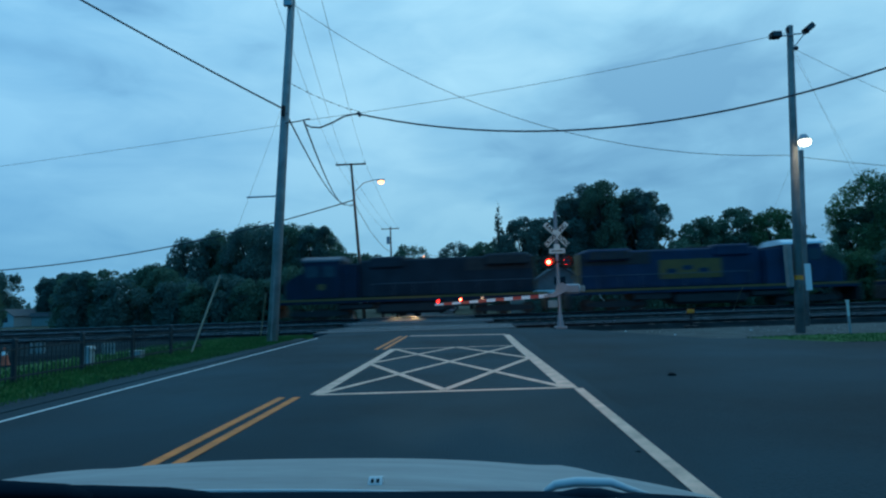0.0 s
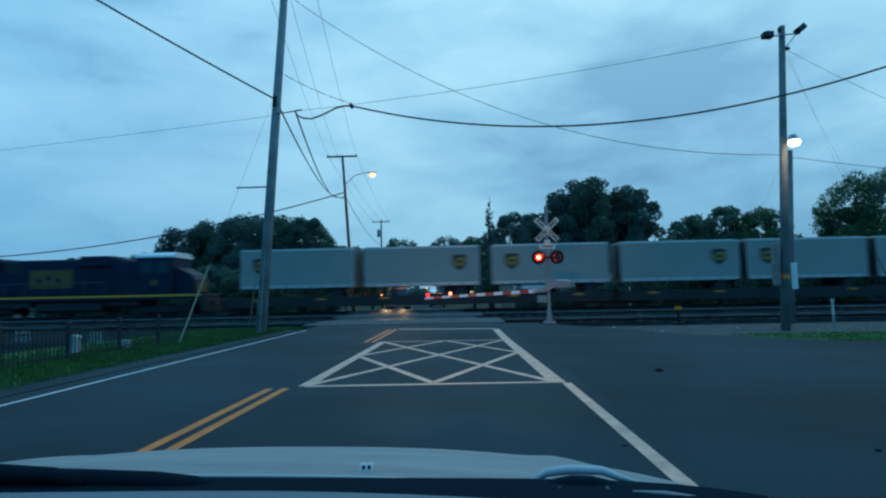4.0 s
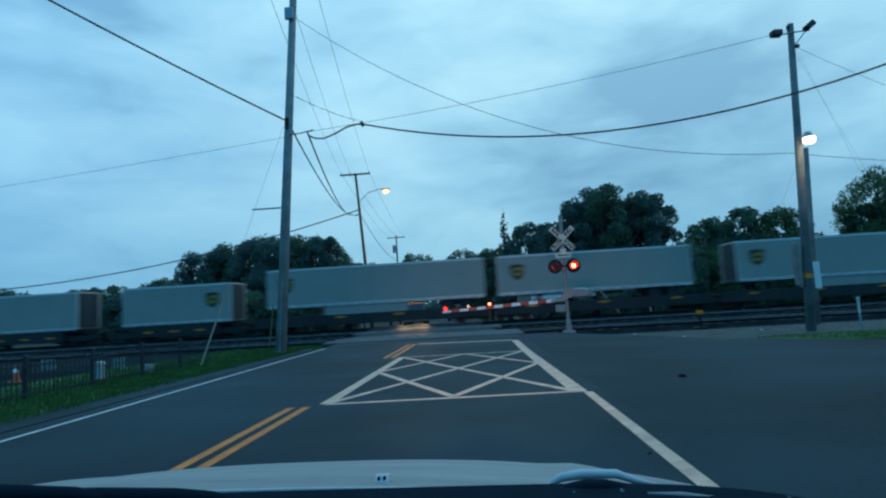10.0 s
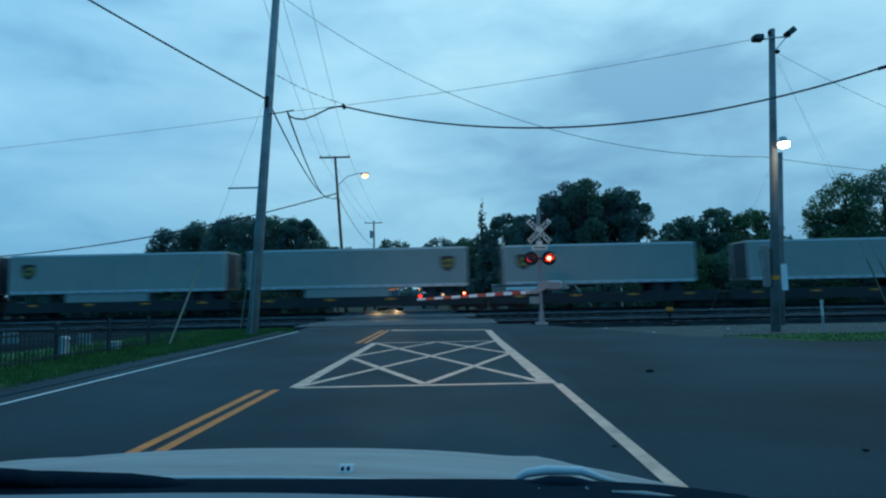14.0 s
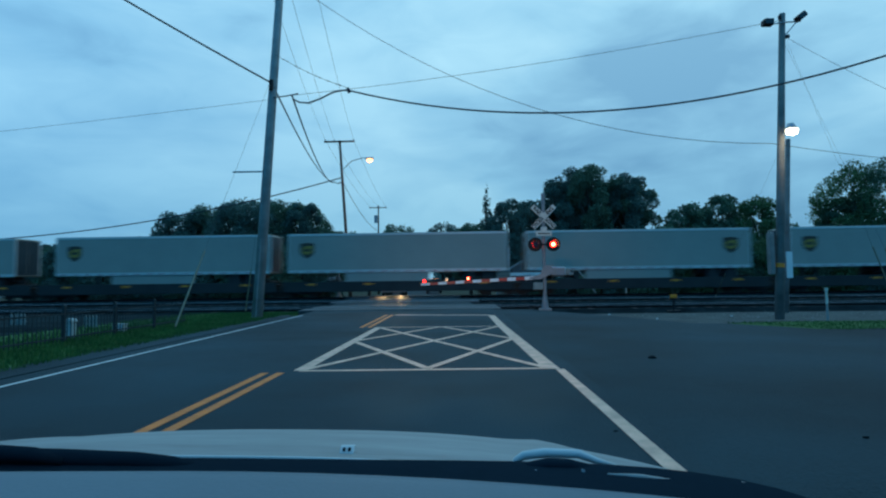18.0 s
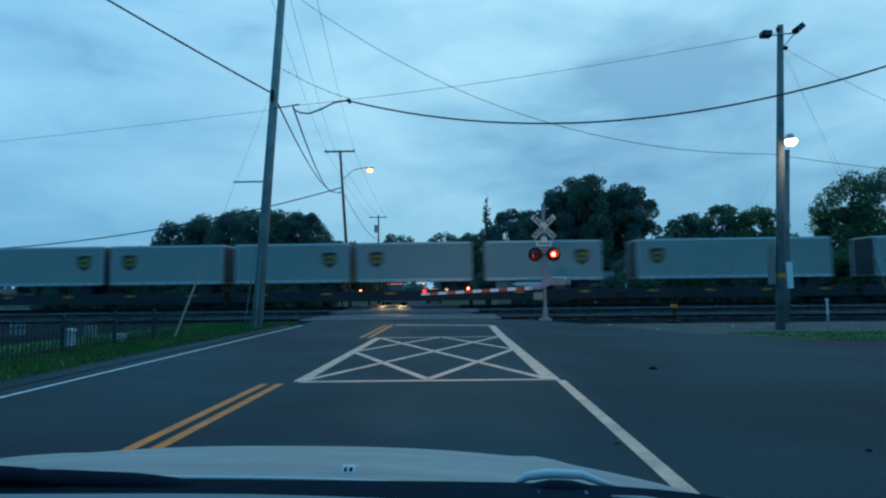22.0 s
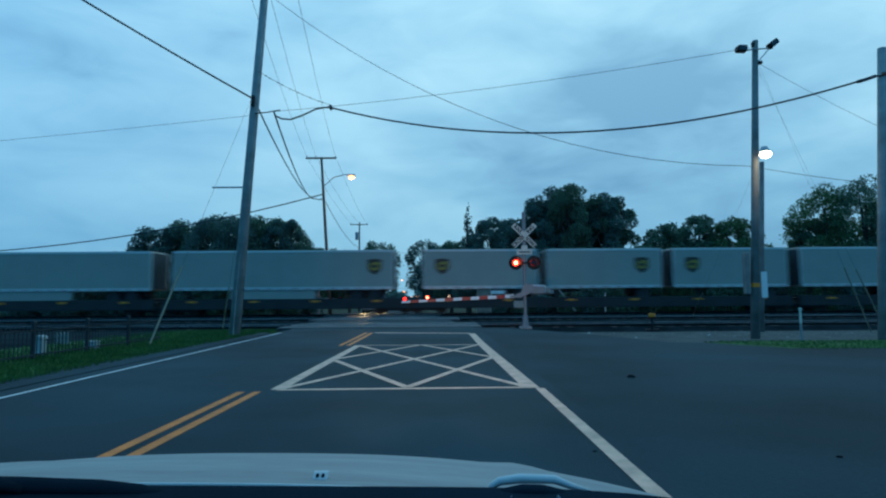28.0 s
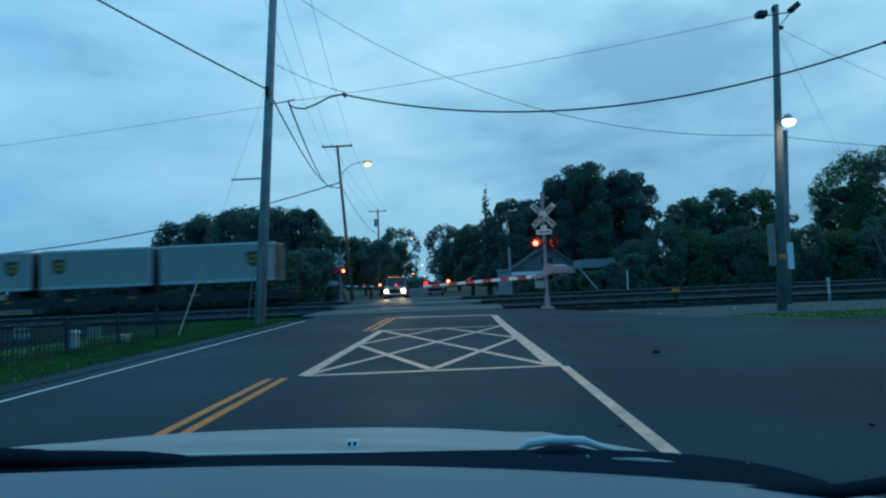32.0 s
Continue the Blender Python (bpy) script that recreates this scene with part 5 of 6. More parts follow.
def build_far_house():
    h = thing("house", (-75.2, 90, -0.65), "far white gabled house seen between trees", "house")
    part("wall", Mesh().box(-1.5, 1.5, 0, 6, -0.2, 1.7), BOX_PALE, h, "white wall")
    part("gable", Mesh().prism([(-1.5, 1.7), (1.5, 1.7), (0, 2.6)], -0.003, 5.99), BOX_PALE, h)
    for a in ((-1.8, 1.55, 0, 2.68), (1.8, 1.55, 0, 2.68)):
        part("roof", Mesh().prism([(a[0], a[1]), (a[2], a[3]), (a[2], a[3] + 0.14), (a[0], a[1] + 0.14)], -0.3, 6.3), ROOF, h, "grey shingle roof slope")
    part("window", Mesh().box(-0.5, 0.5, -0.04, -0.01, 0.7, 1.6), GLASS, h, "dark window")
    g = thing("garage", (-66.5, 90, -0.65), "far low dull white garage beside the house", "garage")
    part("wall", Mesh().box(-4.2, 4.2, 0, 5, -0.2, 1.5), BOX_GREY, g)
    part("roof", Mesh().prism([(-4.5, 1.45), (4.5, 1.45), (4.0, 2.1), (-4.0, 2.1)], -0.4, 5.4), ROOF, g, "grey roof")
    for x in (-2.2, 2.2):
        part("garage_door", Mesh().box(x - 1.4, x + 1.4, -0.05, -0.01, 0, 1.3), BOX_GREY, g, "white garage door")


def vehicle(place, turn, tall, label, lights, roof_lights, name, paint, lamp=0.75, what="switched-on headlight"):
    """A car or pickup facing -y of its own axes."""
    v = thing(name, place, label, name, "vehicles waiting at the crossing", turn=turn)
    w, l = (0.98, 5.4) if tall else (0.9, 4.5)
    zt, zb = (1.95, 1.15) if tall else (1.48, 0.95)
    turn_m = pose(0, 0, 0, 0, 0, -90)
    body = [(0, 0.35), (0.05, 0.62), (0.25, zb - 0.1), (1.4, zb), (l - 0.3, zb), (l, zb - 0.15), (l, 0.4), (l - 0.6, 0.3), (0.4, 0.28)]

    def side(name, outline, half, mat, lab=""):
        mb = Mesh()
        n = len(outline)
        vs = [(-half, y, z) for y, z in outline] + [(half, y, z) for y, z in outline]
        mb.add(vs, [tuple(range(n)), tuple(range(2 * n - 1, n - 1, -1))] + [(i, i + n, (i + 1) % n + n, (i + 1) % n) for i in range(n)])
        return part(name, mb, mat, v, lab)

    side("body", body, w, paint)
    e = 3.2 if tall else 4.0
    side("cabin", [(1.25, zb - 0.01), (1.95, zt), (e - 0.3, zt), (e, zb - 0.01)], w - 0.1, paint)
    part("windscreen", Mesh().add([(-w + 0.2, 1.33, zb + 0.05), (w - 0.2, 1.33, zb + 0.05), (w - 0.25, 1.87, zt - 0.08), (-w + 0.25, 1.87, zt - 0.08), (-w + 0.2, 1.30, zb + 0.05), (w - 0.2, 1.30, zb + 0.05), (w - 0.25, 1.84, zt - 0.08), (-w + 0.25, 1.84, zt - 0.08)], [(0, 3, 2, 1), (4, 5, 6, 7), (0, 1, 5, 4), (2, 3, 7, 6), (1, 2, 6, 5), (3, 0, 4, 7)]), GLASS, v, "dark windscreen")
    part("grille", Mesh().box(-0.5, 0.5, -0.02, 0.03, 0.52, zb - 0.25, 0.01), BLACK, v)
    part("bumper", Mesh().box(-w, w, -0.1, 0.05, 0.36, 0.54, 0.03), GALV, v)
    for x in (-w + 0.24, w - 0.24):
        part("headlight", Mesh().box(x - 0.11, x + 0.11, -0.03, 0.06, lamp - 0.07, lamp + 0.07, 0.02), lights, v, what)
    if roof_lights:
        for k in range(5):
            x = -0.6 + 0.3 * k
            part("marker_light", Mesh().box(x - 0.035, x + 0.035, 1.95, 2.02, zt, zt + 0.035, 0.005), MARKER, v, "small orange roof marker light")
    for x in (-w + 0.08, w - 0.08):
        for y in (0.95, l - 1.05):
            m = pose(x, y, 0.36, 0, 0, 90)
            wh = part("wheel", Mesh().prism(disc_points(0.36, 16), -0.11, 0.11, m), RUBBER, v)
            part("rim", Mesh().prism(disc_points(0.2, 10), -0.125, 0.125, m), GALV, wh)
    return v


def build_vehicles():
    vehicle((-5.75, 50.6, -0.17), 2, True, "dark pickup with lit headlights waiting beyond the crossing", HEADLIGHT, True, "pickup_truck", LOCO_GREY)
    vehicle((-8.2, 74, -0.6), 0, False, "dark car with lit headlights waiting in the queue", HEADLIGHT, False, "car", BLACK)
    vehicle((-3.5, 80, -0.6), 0, True, "tall van with lit red tail lights driving away", LIT_RED, True, "van", BLACK, 1.35, "lit red tail light")
    vehicle((-3.6, 96, -0.6), 3, False, "distant car with lit headlights on the road", SMALL_WHITE, False, "car", BLACK)
    vehicle((-9.9, 100, -0.6), 3, False, "distant car with lit headlights in the queue", SMALL_WHITE, False, "car", BLACK)
    for x in (-6.48, -5.02):
        d = bpy.data.lights.new("headlight_beam", "SPOT")
        d.energy, d.color, d.spot_size, d.spot_blend, d.shadow_soft_size = 2600, (1.0, 0.7, 0.34), radians(9), 1.0, 0.08
        ob = new("headlight_beam", d)
        ob.matrix_world = look((x, 50.4, 0.55), (x + 0.8, 42, 0.0))
    # street lamps far down the road
    for x, y, h, m in ((-8.7, 110, 10.4, LAMP_ORANGE), (-6.9, 110, 5.3, LAMP_ORANGE), (-8.8, 111, 3.7, MARKER), (-6.6, 111, 3.1, MARKER)):
        lp = thing("street_lamp", (x, y, -0.6), "far street lamp with an orange light", "street lamp", "far street lamps")
        part("post", Mesh().tube([(2.6, 0, 0), (2.6, 0, h - 0.3), (2.2, 0, h), (-0.2, 0, h)], 0.03, 8), GALV, lp)
        part("lamp_bulb", Mesh().tube([(-0.2, 0, h - 0.2), (-0.2, 0, h - 0.1), (-0.2, 0, h)], [0.06, 0.16, 0.12], 10), m, lp, "glowing orange lamp")


# ---- the near sides ----
def build_verge_things():
    # low black picket fence
    for i in range(8):
        y0 = 2.6 + 1.8 * i
        x0 = -7.86 - 0.03 * i
        f = thing("fence_panel", (x0, y0, -0.03), "low black metal picket fence panel on the verge", "fence", "fence panels")
        part("post", Mesh().box(-0.032, 0.032, -0.032, 0.032, 0, 0.74, 0.006), FENCE_BLACK, f)
        part("post_cap", Mesh().prism([(-0.04, 0.74), (0.04, 0.74), (0.04, 0.76), (0, 0.79), (-0.04, 0.76)], -0.04, 0.04), FENCE_BLACK, f)
        for z in (0.1, 0.58):
            part("fence_rail", Mesh().box(-0.014, 0.014, 0.032, 1.768, z, z + 0.03), FENCE_BLACK, f)
        for k in range(15):
            y = 0.11 + k * 0.113
            part("picket", Mesh().box(-0.007, 0.007, y - 0.007, y + 0.007, 0.04, 0.68), FENCE_BLACK, f)
    b = thing("utility_box", (-8.63, 12.7, -0.03), "pale grey utility pedestal standing in the grass", "utility box", "utility boxes")
    part("body", Mesh().box(-0.1, 0.1, -0.09, 0.09, 0, 0.36, 0.03), BOX_PALE, b)
    part("lid", Mesh().prism([(-0.11, 0.36), (0.11, 0.36), (0.1, 0.41), (0.05, 0.44), (-0.05, 0.44), (-0.1, 0.41)], -0.1, 0.1), BOX_PALE, b)
    b2 = thing("utility_box", (-8.45, 14.3, -0.03), "low pale grey utility box standing in the grass", "utility box", "utility boxes")
    part("body", Mesh().box(-0.14, 0.14, -0.1, 0.1, 0, 0.17, 0.02), BOX_PALE, b2)
    part("lid", Mesh().box(-0.15, 0.15, -0.11, 0.11, 0.17, 0.2, 0.01), BOX_PALE, b2)
    c = thing("traffic_cone", (-11.25, 13.5, -0.03), "orange traffic cone with a white upper half", "traffic cone")
    part("foot", Mesh().box(-0.14, 0.14, -0.14, 0.14, 0, 0.03, 0.01), ORANGE, c)
    part("cone", Mesh().tube([(0, 0, 0.03), (0, 0, 0.24)], [0.1, 0.062], 14), ORANGE, c)
    part("collar", Mesh().tube([(0, 0, 0.24), (0, 0, 0.36)], [0.062, 0.04], 14), WHITE_SHEET, c, "white reflective collar")
    part("tip", Mesh().tube([(0, 0, 0.36), (0, 0, 0.42)], [0.04, 0.026], 14), ORANGE, c)
    for x, y, n in ((-10.4, 15.9, 4), (-13.6, 17.3, 5)):
        fn = thing("white_fence", (x, y, -0.03), "short pale picket fence piece in the yard", "fence", "white fence pieces")
        for k in range(n):
            part("picket", Mesh().prism([(k * 0.1, 0), (k * 0.1 + 0.06, 0), (k * 0.1 + 0.06, 0.3), (k * 0.1 + 0.03, 0.34), (k * 0.1, 0.3)], -0.01, 0.01), BOX_GREY, fn)
        for z in (0.08, 0.22):
            part("fence_rail", Mesh().box(-0.02, n * 0.1 - 0.02, 0.011, 0.03, z, z + 0.04), BOX_GREY, fn)
    # marker post, switch target and white post beside the tracks
    m = thing("marker_post", (9.55, 15.32, -0.03), "pale marker post in the grass strip", "marker post", "marker posts")
    part("post", Mesh().tube([(0, 0, -0.05), (0, 0, 0.45)], 0.03, 10), WOOD_POLE, m, "grey lower post")
    part("sleeve", Mesh().tube([(0, 0, 0.45), (0, 0, 0.8)], 0.03, 10), SIGN_CREAM, m, "white reflective sleeve")
    part("cap", Mesh().tube([(0, 0, 0.8), (0, 0, 0.86)], 0.042, 10), SIGN_CREAM, m)
    sw = thing("switch_stand", (8.5, 23.2, -0.22), "railway switch stand with an orange target", "switch stand")
    part("stand", Mesh().tube([(0, 0, 0), (0, 0, 0.55)], 0.05, 8), BLACK, sw)
    part("foot", Mesh().box(-0.25, 0.25, -0.12, 0.12, 0, 0.08, 0.01), BLACK, sw)
    part("target", Mesh().box(-0.14, 0.14, -0.03, 0.03, 0.56, 0.71, 0.02), AMBER, sw, "orange switch target")
    p = thing("marker_post", (13.6, 47.5, -0.2), "thin white marker post beyond the tracks", "marker post", "marker posts")
    part("post", Mesh().tube([(0, 0, 0), (0, 0, 1.7)], 0.05, 8), WHITE_SHEET, p)
    # pale litter on the gravel
    for x, y, r in ((5.17, 18.4, 0.07), (5.1, 17.3, 0.05), (5.55, 21.6, 0.06), (5.95, 17.6, 0.04), (8.9, 19.2, 0.05)):
        z = -0.028 - 0.2 * max(0.0, y - 15) / 7.9
        lit = thing("litter", (x, y, z), "crumpled white scrap of paper on the gravel", "litter", "scraps of litter")
        part("scrap", Mesh().add([(-r, -0.03, 0), (r, -0.04, 0.01), (r * 0.8, 0.05, 0.015), (-r * 0.7, 0.04, 0.005), (0, 0, 0.05)], [(0, 1, 4), (1, 2, 4), (2, 3, 4), (3, 0, 4), (3, 2, 1, 0)]), BOX_PALE, lit)
    lump = thing("rubber_scrap", (2.78, 8.45, -0.01), "dark scrap of rubber lying on the asphalt", "debris")
    part("scrap", Mesh().tube([(-0.055, 0, 0.015), (-0.02, 0.012, 0.026), (0.03, -0.006, 0.024), (0.055, 0.006, 0.01)], [0.012, 0.026, 0.02, 0.009], 8), BLACK, lump)


# ---- the car that the camera stands in ----
def build_own_car():
    car = thing("own_car", (-0.33, 0, 0), "white car's bonnet and wipers before the windscreen", "car")

    def hood_z(x, y):
        s = y - 0.8
        crease = 0.007 * math.exp(-((abs(x) - 0.52) / 0.045) ** 2) * min(1.0, max(0.0, (y - 0.8) / 0.15))
        scoop = 0.014 * math.exp(-((x - 0.47) / 0.06) ** 2 - ((y - 0.8) / 0.05) ** 2)
        return 0.905 - 0.09 * s - 0.171 * s * s - 0.012 * x - 0.145 * abs(x) ** 2.6 + crease - scoop

    nx, ny = 48, 34
    vs, fs = [], []
    for j in range(ny + 1):
        y = 0.8 + (2.0 - 0.8) * (j / ny) ** 1.3
        half = 0.83 - 0.05 * (j / ny) ** 2
        for i in range(nx + 1):
            x = -half + 2 * half * i / nx
            vs.append((x, y, hood_z(x, y)))
    k = len(vs)
    vs += [(x, y + 0.004, z - 0.02) for x, y, z in vs[:nx + 1]]  # the turned-down rear edge
    for j in range(ny):
        fs += [(j * (nx + 1) + i, j * (nx + 1) + i + 1, (j + 1) * (nx + 1) + i + 1, (j + 1) * (nx + 1) + i) for i in range(nx)]
    fs += [(i, k + i, k + i + 1, i + 1) for i in range(nx)]
    part("hood", Mesh().add(vs, fs), HOOD_PAINT, car, "white painted bonnet", smooth=True)
    # the edge is paler than the bonnet: a highlight put into its colour
    rim = [(x, 0.803, hood_z(x, 0.8) + 0.0005) for x in [-0.2 + 0.62 * i / 20 for i in range(21)]]
    part("hood_edge_highlight", Mesh().tube(rim, 0.003, 6), NOZZLE_HIGHLIGHT, car, "rounded rear edge of the bonnet with a painted pale highlight", smooth=True)
    for s in (-1, 1):
        f = Mesh()
        pts = [(s * 0.84, 0.5, 0.76), (s * 0.84, 0.9, 0.75), (s * 0.825, 1.4, 0.66), (s * 0.785, 2.0, 0.44)]
        vs, fs = [], []
        for x, y, z in pts:
            vs += [(x, y, z), (x + s * 0.05, y, z - 0.05), (x + s * 0.08, y, z - 0.3)]
        for i in range(3):
            fs += [(3 * i + q, 3 * i + q + 1, 3 * i + q + 4, 3 * i + q + 3) for q in range(2)]
        part("fender", f.add(vs, fs), CAR_WHITE, car, smooth=True)
        m = pose(s * 0.78, 1.35, 0.31, 0, 0, 90)
        w = part("wheel", Mesh().prism(disc_points(0.31, 18), -0.1, 0.1, m), RUBBER, car)
        part("rim", Mesh().prism(disc_points(0.2, 12), -0.11, 0.11, m), GALV, w)
    part("axle_beam", Mesh().box(-0.72, 0.72, 1.2, 1.5, 0.2, 0.6, 0.05), DARK_METAL, car)
    prof = [(0.848, 0.893), (0.852, 0.898), (0.862, 0.9035), (0.868, 0.9035), (0.874, 0.893)]
    nozzle = Mesh().add([(x, y, z) for x in (0.175, 0.195) for y, z in prof], [(0, 1, 2, 3, 4), (9, 8, 7, 6, 5)] + [(i, i + 5, (i + 1) % 5 + 5, (i + 1) % 5) for i in range(5)])
    nz = part("washer_nozzle", nozzle, NOZZLE_HIGHLIGHT, car, "small pale grey washer nozzle")
    for x in (0.181, 0.189):
        part("jet", Mesh().box(x - 0.0018, x + 0.0018, 0.8525, 0.858, 0.898, 0.9024), PLASTIC, nz)
    cowl = Mesh()
    vs, fs = [], []
    for i in range(37):
        x = -0.9 + 1.8 * i / 36
        q = 0.012 * x + 0.19 * abs(x) ** 6.3
        vs += [(x, 0.70, 0.903 - q), (x, 0.745, 0.91 - q), (x, 0.77, 0.914 - q), (x, 0.785, 0.91 - q), (x, 0.796, 0.9 - q), (x, 0.798, 0.86 - q)]
    for i in range(36):
        fs += [(6 * i + q, 6 * i + q + 6, 6 * i + q + 7, 6 * i + q + 1) for q in range(5)]
    part("cowl", cowl.add(vs, fs), PLASTIC, car, "black plastic cowl below the windscreen", smooth=True)
    w = part("wiper_blade", Mesh().tube([(-0.7, 0.76, 0.924), (-0.3, 0.76, 0.921), (-0.17, 0.76, 0.9185), (-0.07, 0.76, 0.914), (-0.02, 0.76, 0.909), (0.012, 0.76, 0.905)], [0.012, 0.012, 0.012, 0.012, 0.011, 0.006], 8), PLASTIC, car, "black wiper blade", smooth=True)
    part("wiper_arm", Mesh().tube([(-0.7, 0.752, 0.93), (-0.3, 0.752, 0.93), (-0.2, 0.752, 0.925), (-0.16, 0.752, 0.917)], [0.012, 0.012, 0.01, 0.006], 8), PLASTIC, w, smooth=True)
    w = part("wiper_blade", Mesh().tube([(x, 0.76, 0.901 - 0.012 * x - 0.19 * x ** 6.3) for x in (0.44, 0.52, 0.6, 0.68, 0.76)], 0.011, 8), PLASTIC, car, "black wiper blade", smooth=True)
    piv = part("wiper_pivot", Mesh().tube([(0.42, 0.772, 0.893), (0.436, 0.766, 0.902), (0.46, 0.765, 0.906), (0.485, 0.765, 0.905), (0.53, 0.77, 0.895)], [0.004, 0.007, 0.008, 0.008, 0.006], 10), PLASTIC, car, "black wiper arm pivot", smooth=True)
    for x in (0.443, 0.502):
        part("pivot_nut", Mesh().tube([(x, 0.753, 0.902), (x, 0.748, 0.903)], 0.0022, 8), GALV, piv)
    # the lip's bright highlight is painted by a paler colour than the bonnet's
    part("hood_bulge_highlight", Mesh().tube([(0.418, 0.803, 0.893), (0.424, 0.803, 0.9), (0.434, 0.803, 0.906), (0.462, 0.803, 0.9095), (0.507, 0.803, 0.908), (0.53, 0.803, 0.899), (0.56, 0.806, 0.89)], [0.003, 0.0045, 0.006, 0.0065, 0.006, 0.0045, 0.002], 8), NOZZLE_HIGHLIGHT, car, "rounded lip over the wiper pivot with a painted pale highlight", smooth=True)
    part("cowl_trim", Mesh().tube([(0.531, 0.745, 0.9), (0.57, 0.745, 0.897), (0.61, 0.745, 0.891)], [0.0015, 0.0035, 0.003], 8), CAR_WHITE, car, "narrow white strip of body paint", smooth=True)
    part("fender_lip", Mesh().tube([(0.667, 0.765, 0.884), (0.704, 0.765, 0.88), (0.742, 0.765, 0.869), (0.81, 0.765, 0.845)], [0.0015, 0.004, 0.004, 0.002], 8), CAR_WHITE, car, "narrow white lip of the fender", smooth=True)
    part("windscreen_seal", Mesh().tube([(0.45, 0.675, 0.89), (0.62, 0.668, 0.885), (0.7, 0.66, 0.885), (0.751, 0.655, 0.886), (0.8, 0.64, 0.897), (0.84, 0.6, 0.92), (0.87, 0.5, 0.98)], [0.005, 0.006, 0.007, 0.008, 0.009, 0.012, 0.02], 8), PLASTIC, car, "black seal curving up at the windscreen's corner", smooth=True)
    for x in (-0.5, 0.52):
        d = bpy.data.lights.new("low_beam", "SPOT")
        d.energy, d.color, d.spot_size, d.spot_blend, d.shadow_soft_size = 1100, (1.0, 0.7, 0.46), radians(38), 1.0, 0.06
        ob = new("low_beam", d)
        ob.matrix_world = look((x - 0.2, 2.15, 0.6), (x * 1.5 + 0.9, 20, 1.9))
    # the rest of the body, behind and below the windscreen
    for s in (-1, 1):
        lo = [(0.62, 0.3), (0.62, 0.74), (0.3, 0.86), (-1.0, 0.9), (-2.2, 0.9), (-2.35, 0.6), (-2.3, 0.3)]
        vs = [(s * q, y, z) for q in (0.8, 0.86) for y, z in lo]
        n = len(lo)
        fs = [tuple(range(n)), tuple(range(2 * n - 1, n - 1, -1))] + [(i, i + n, (i + 1) % n + n, (i + 1) % n) for i in range(n)]
        part("side_panel", Mesh().add(vs, fs), CAR_WHITE, car, "white painted body side")
        part("rear_pillar", Mesh().tube([(s * 0.8, -2.0, 0.88), (s * 0.7, -1.5, 1.32), (s * 0.66, -1.2, 1.4)], 0.05, 8), CAR_WHITE, car)
        m = pose(s * 0.78, -1.35, 0.31, 0, 0, 90)
        w = part("wheel", Mesh().prism(disc_points(0.31, 18), -0.1, 0.1, m), RUBBER, car)
        part("rim", Mesh().prism(disc_points(0.2, 12), -0.11, 0.11, m), GALV, w)
        part("headlight", Mesh().box(s * 0.62 - 0.13, s * 0.62 + 0.13, 2.02, 2.1, 0.28, 0.4, 0.03), SMALL_WHITE, car, "switched-on headlight")
    part("front_pillar", Mesh().tube([(-0.84, 0.62, 0.88), (-0.86, 0.5, 0.98), (-0.72, 0.05, 1.39)], [0.02, 0.025, 0.035], 8), CAR_WHITE, car)
    part("front_pillar", Mesh().tube([(0.87, 0.5, 0.98), (0.72, 0.05, 1.39)], [0.022, 0.035], 8), CAR_WHITE, car)
    vs, fs = [], []
    for j in range(9):
        y = 0.1 - 1.75 * j / 8
        for i in range(11):
            x = -0.72 + 1.44 * i / 10
            vs.append((x, y, 1.47 - 0.05 * (x / 0.72) ** 2 - 0.06 * ((j - 3) / 5) ** 2))
    k = len(vs)
    vs += [(x, y, z - 0.03) for x, y, z in vs]
    for j in range(8):
        fs += [(j * 11 + i, j * 11 + i + 1, j * 11 + i + 12, j * 11 + i + 11) for i in range(10)]
        fs += [(k + j * 11 + i, k + j * 11 + i + 11, k + j * 11 + i + 12, k + j * 11 + i + 1) for i in range(10)]
    part("roof", Mesh().add(vs, fs), CAR_WHITE, car, "white painted roof", smooth=True)
    part("rear_panel", Mesh().box(-0.8, 0.8, -2.34, -2.24, 0.3, 0.9, 0.03), CAR_WHITE, car)
    part("boot_lid", Mesh().box(-0.78, 0.78, -2.24, -1.9, 0.84, 0.9, 0.02), CAR_WHITE, car)
    part("front_bumper", Mesh().box(-0.8, 0.8, 2.0, 2.08, 0.22, 0.52, 0.04), CAR_WHITE, car)
    part("floor_pan", Mesh().box(-0.8, 0.8, -2.24, 0.6, 0.26, 0.32, 0.01), DARK_METAL, car)
    dash = Mesh()
    vs, fs = [], []
    for i in range(25):
        x = -0.9 + 1.85 * i / 24
        q = 0.09 * max(0.0, x) ** 2
        vs += [(x, 0.05, 0.9), (x, 0.45, 0.922 - q), (x, 0.64, 0.93 - q), (x, 0.665, 0.9295 - q), (x, 0.68, 0.927 - q), (x, 0.695, 0.89 - q)]
    for i in range(24):
        fs += [(6 * i + q, 6 * i + q + 6, 6 * i + q + 7, 6 * i + q + 1) for q in range(5)]
    part("dashboard", dash.add(vs, fs), DASH, car, "matt grey dashboard top", smooth=True)


build_ground()
build_markings()
build_spots()
build_tracks()
build_train()
crossing_signal((3.3, 22.25, -0.05), 4.72, 0, False)
crossing_signal((-9.88, 47.6, -0.1), 4.7, 180, True)
build_poles()
build_cables()
build_trees()
build_house()
build_far_house()
build_vehicles()
build_verge_things()
build_own_car()
blades("grass_verge", (-11.5, -6.15, 2, 22.3, lambda x, y: random.random() < 1.3 - (-5.9 - x) * 0.26), 26000, 0.05, GRASS, "short green grass of the verge")
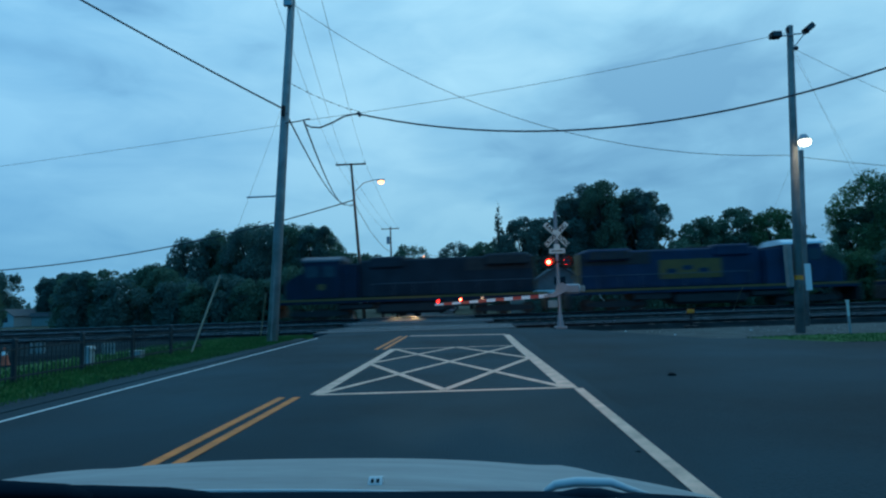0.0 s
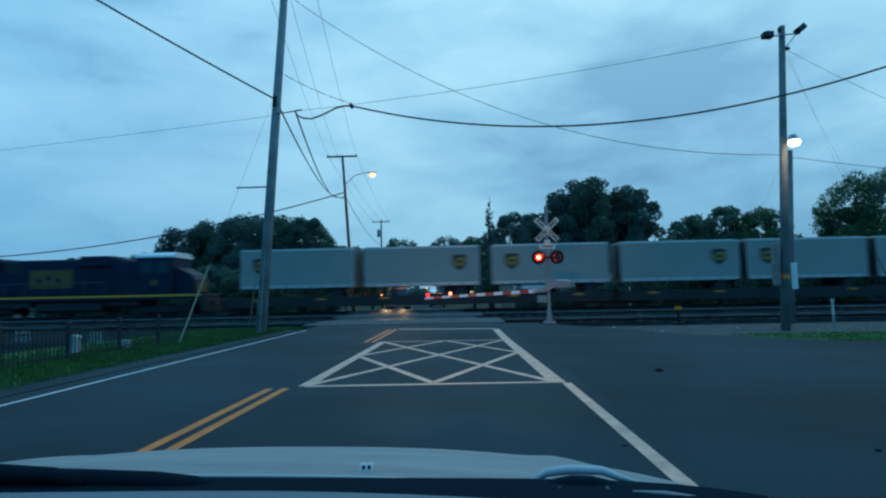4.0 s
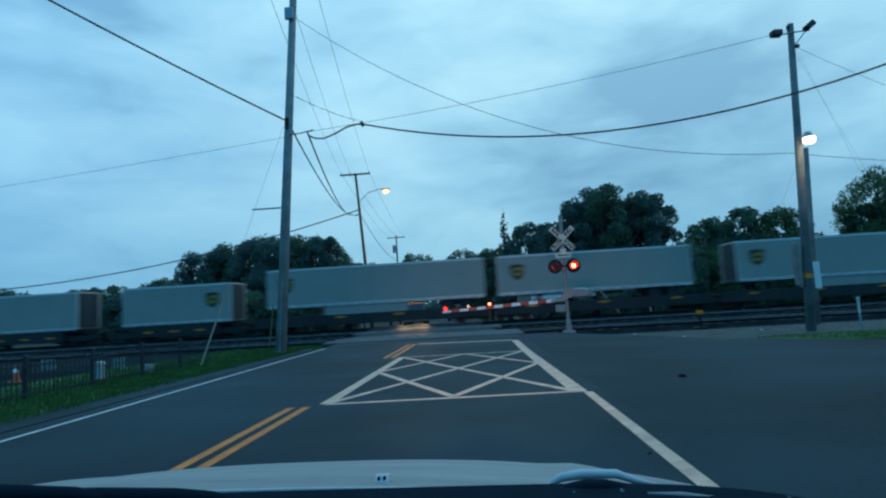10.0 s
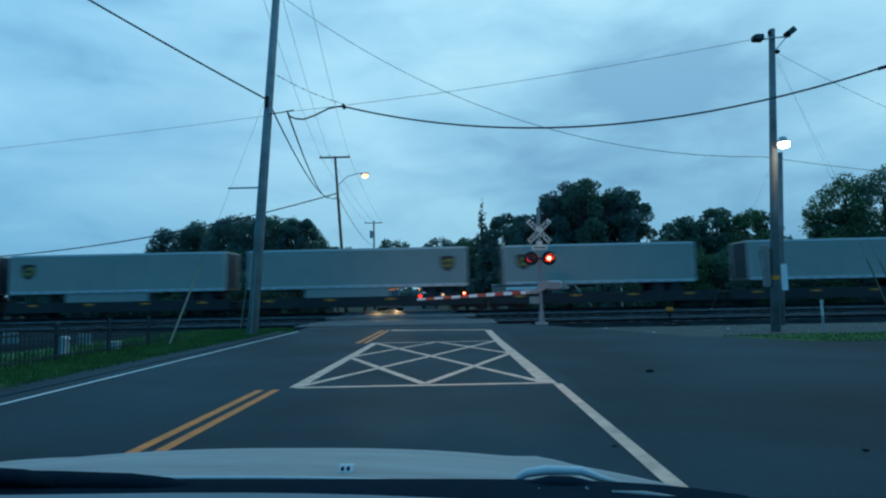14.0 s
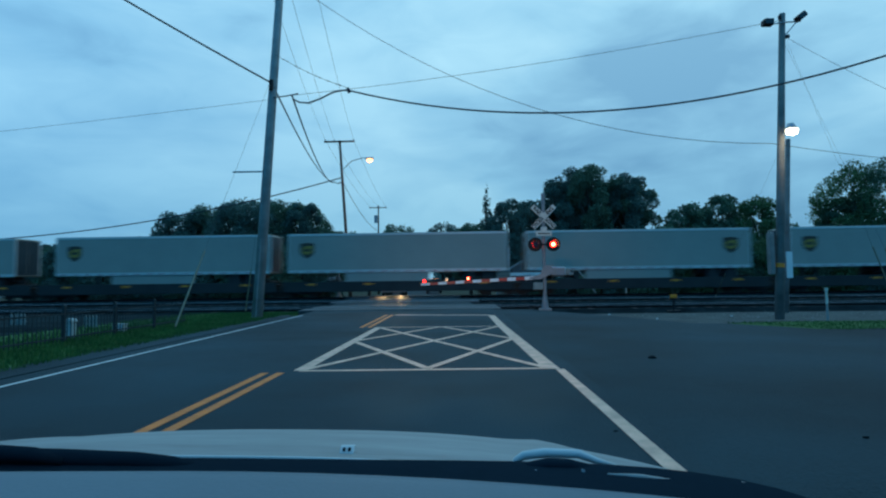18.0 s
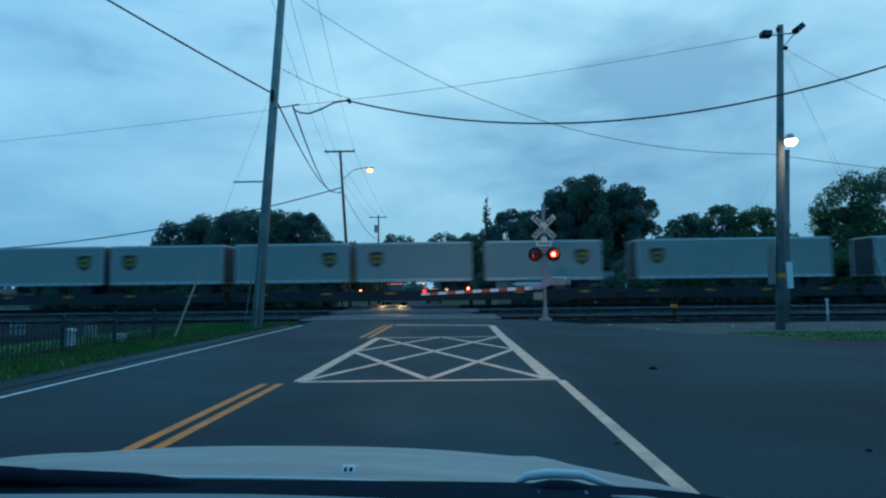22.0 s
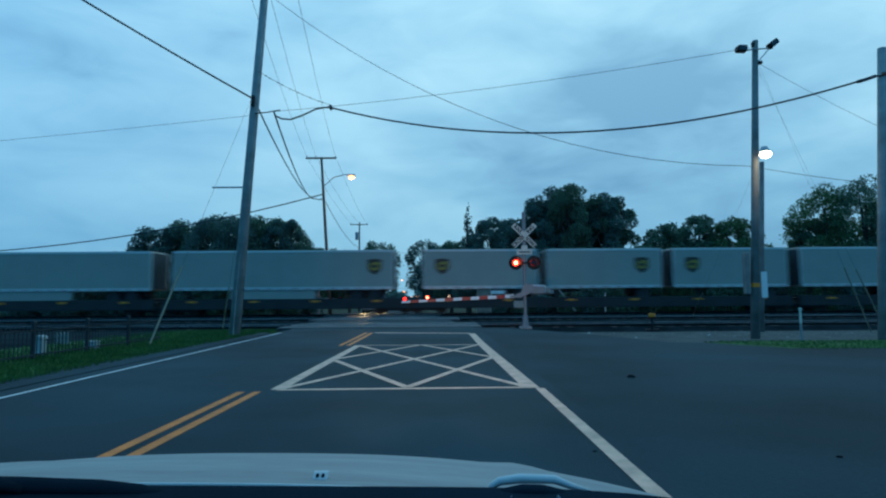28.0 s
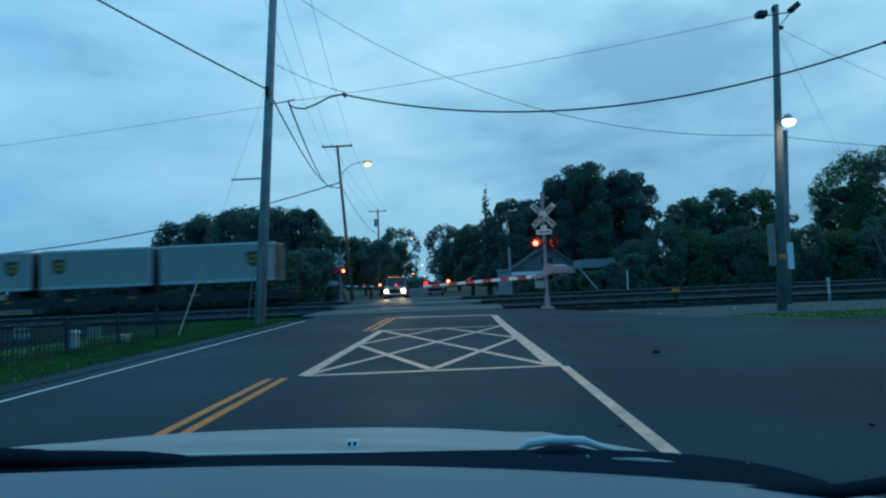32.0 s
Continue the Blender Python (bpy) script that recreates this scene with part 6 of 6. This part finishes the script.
blades("grass_strip", (6.8, 22, 12.65, 14.95, lambda x, y: y > 14.6 - (x - 6.8) * 1.5), 12000, 0.04, GRASS, "short green grass beside the tracks")


def motions():
    for ob, s, z in MOVING:
        walk(ob, [(t, pose(s - travelled(t), TRAIN_Y, z)) for t in (0, 4, 8, 12, 16, 20, 24, 28, 32)])
    # the pair changes over every 0.673 s; a lamp goes out 0.09 s after its partner lights; each drum turns half round
    # in place of switching
    first, half, linger = 0.88, 0.6733, 0.09
    for drum, phase, place in LENSES:
        angle = 0 if phase == 0 else 180
        rows = [(0.0, pose(*place, 0, 0, angle))]
        for k in range(-1, 48):
            lights_up = (k % 2 == 0) == (phase == 0)
            t = first + k * half + (0 if lights_up else linger)
            if not 0.1 < t < 31.945:
                continue
            for j in range(4):
                rows.append((t - 0.05 + j / 30, pose(*place, 0, 0, angle + 60 * j)))
            angle += 180
        rows.append((32.0, pose(*place, 0, 0, angle)))
        walk(drum, rows)


motions()
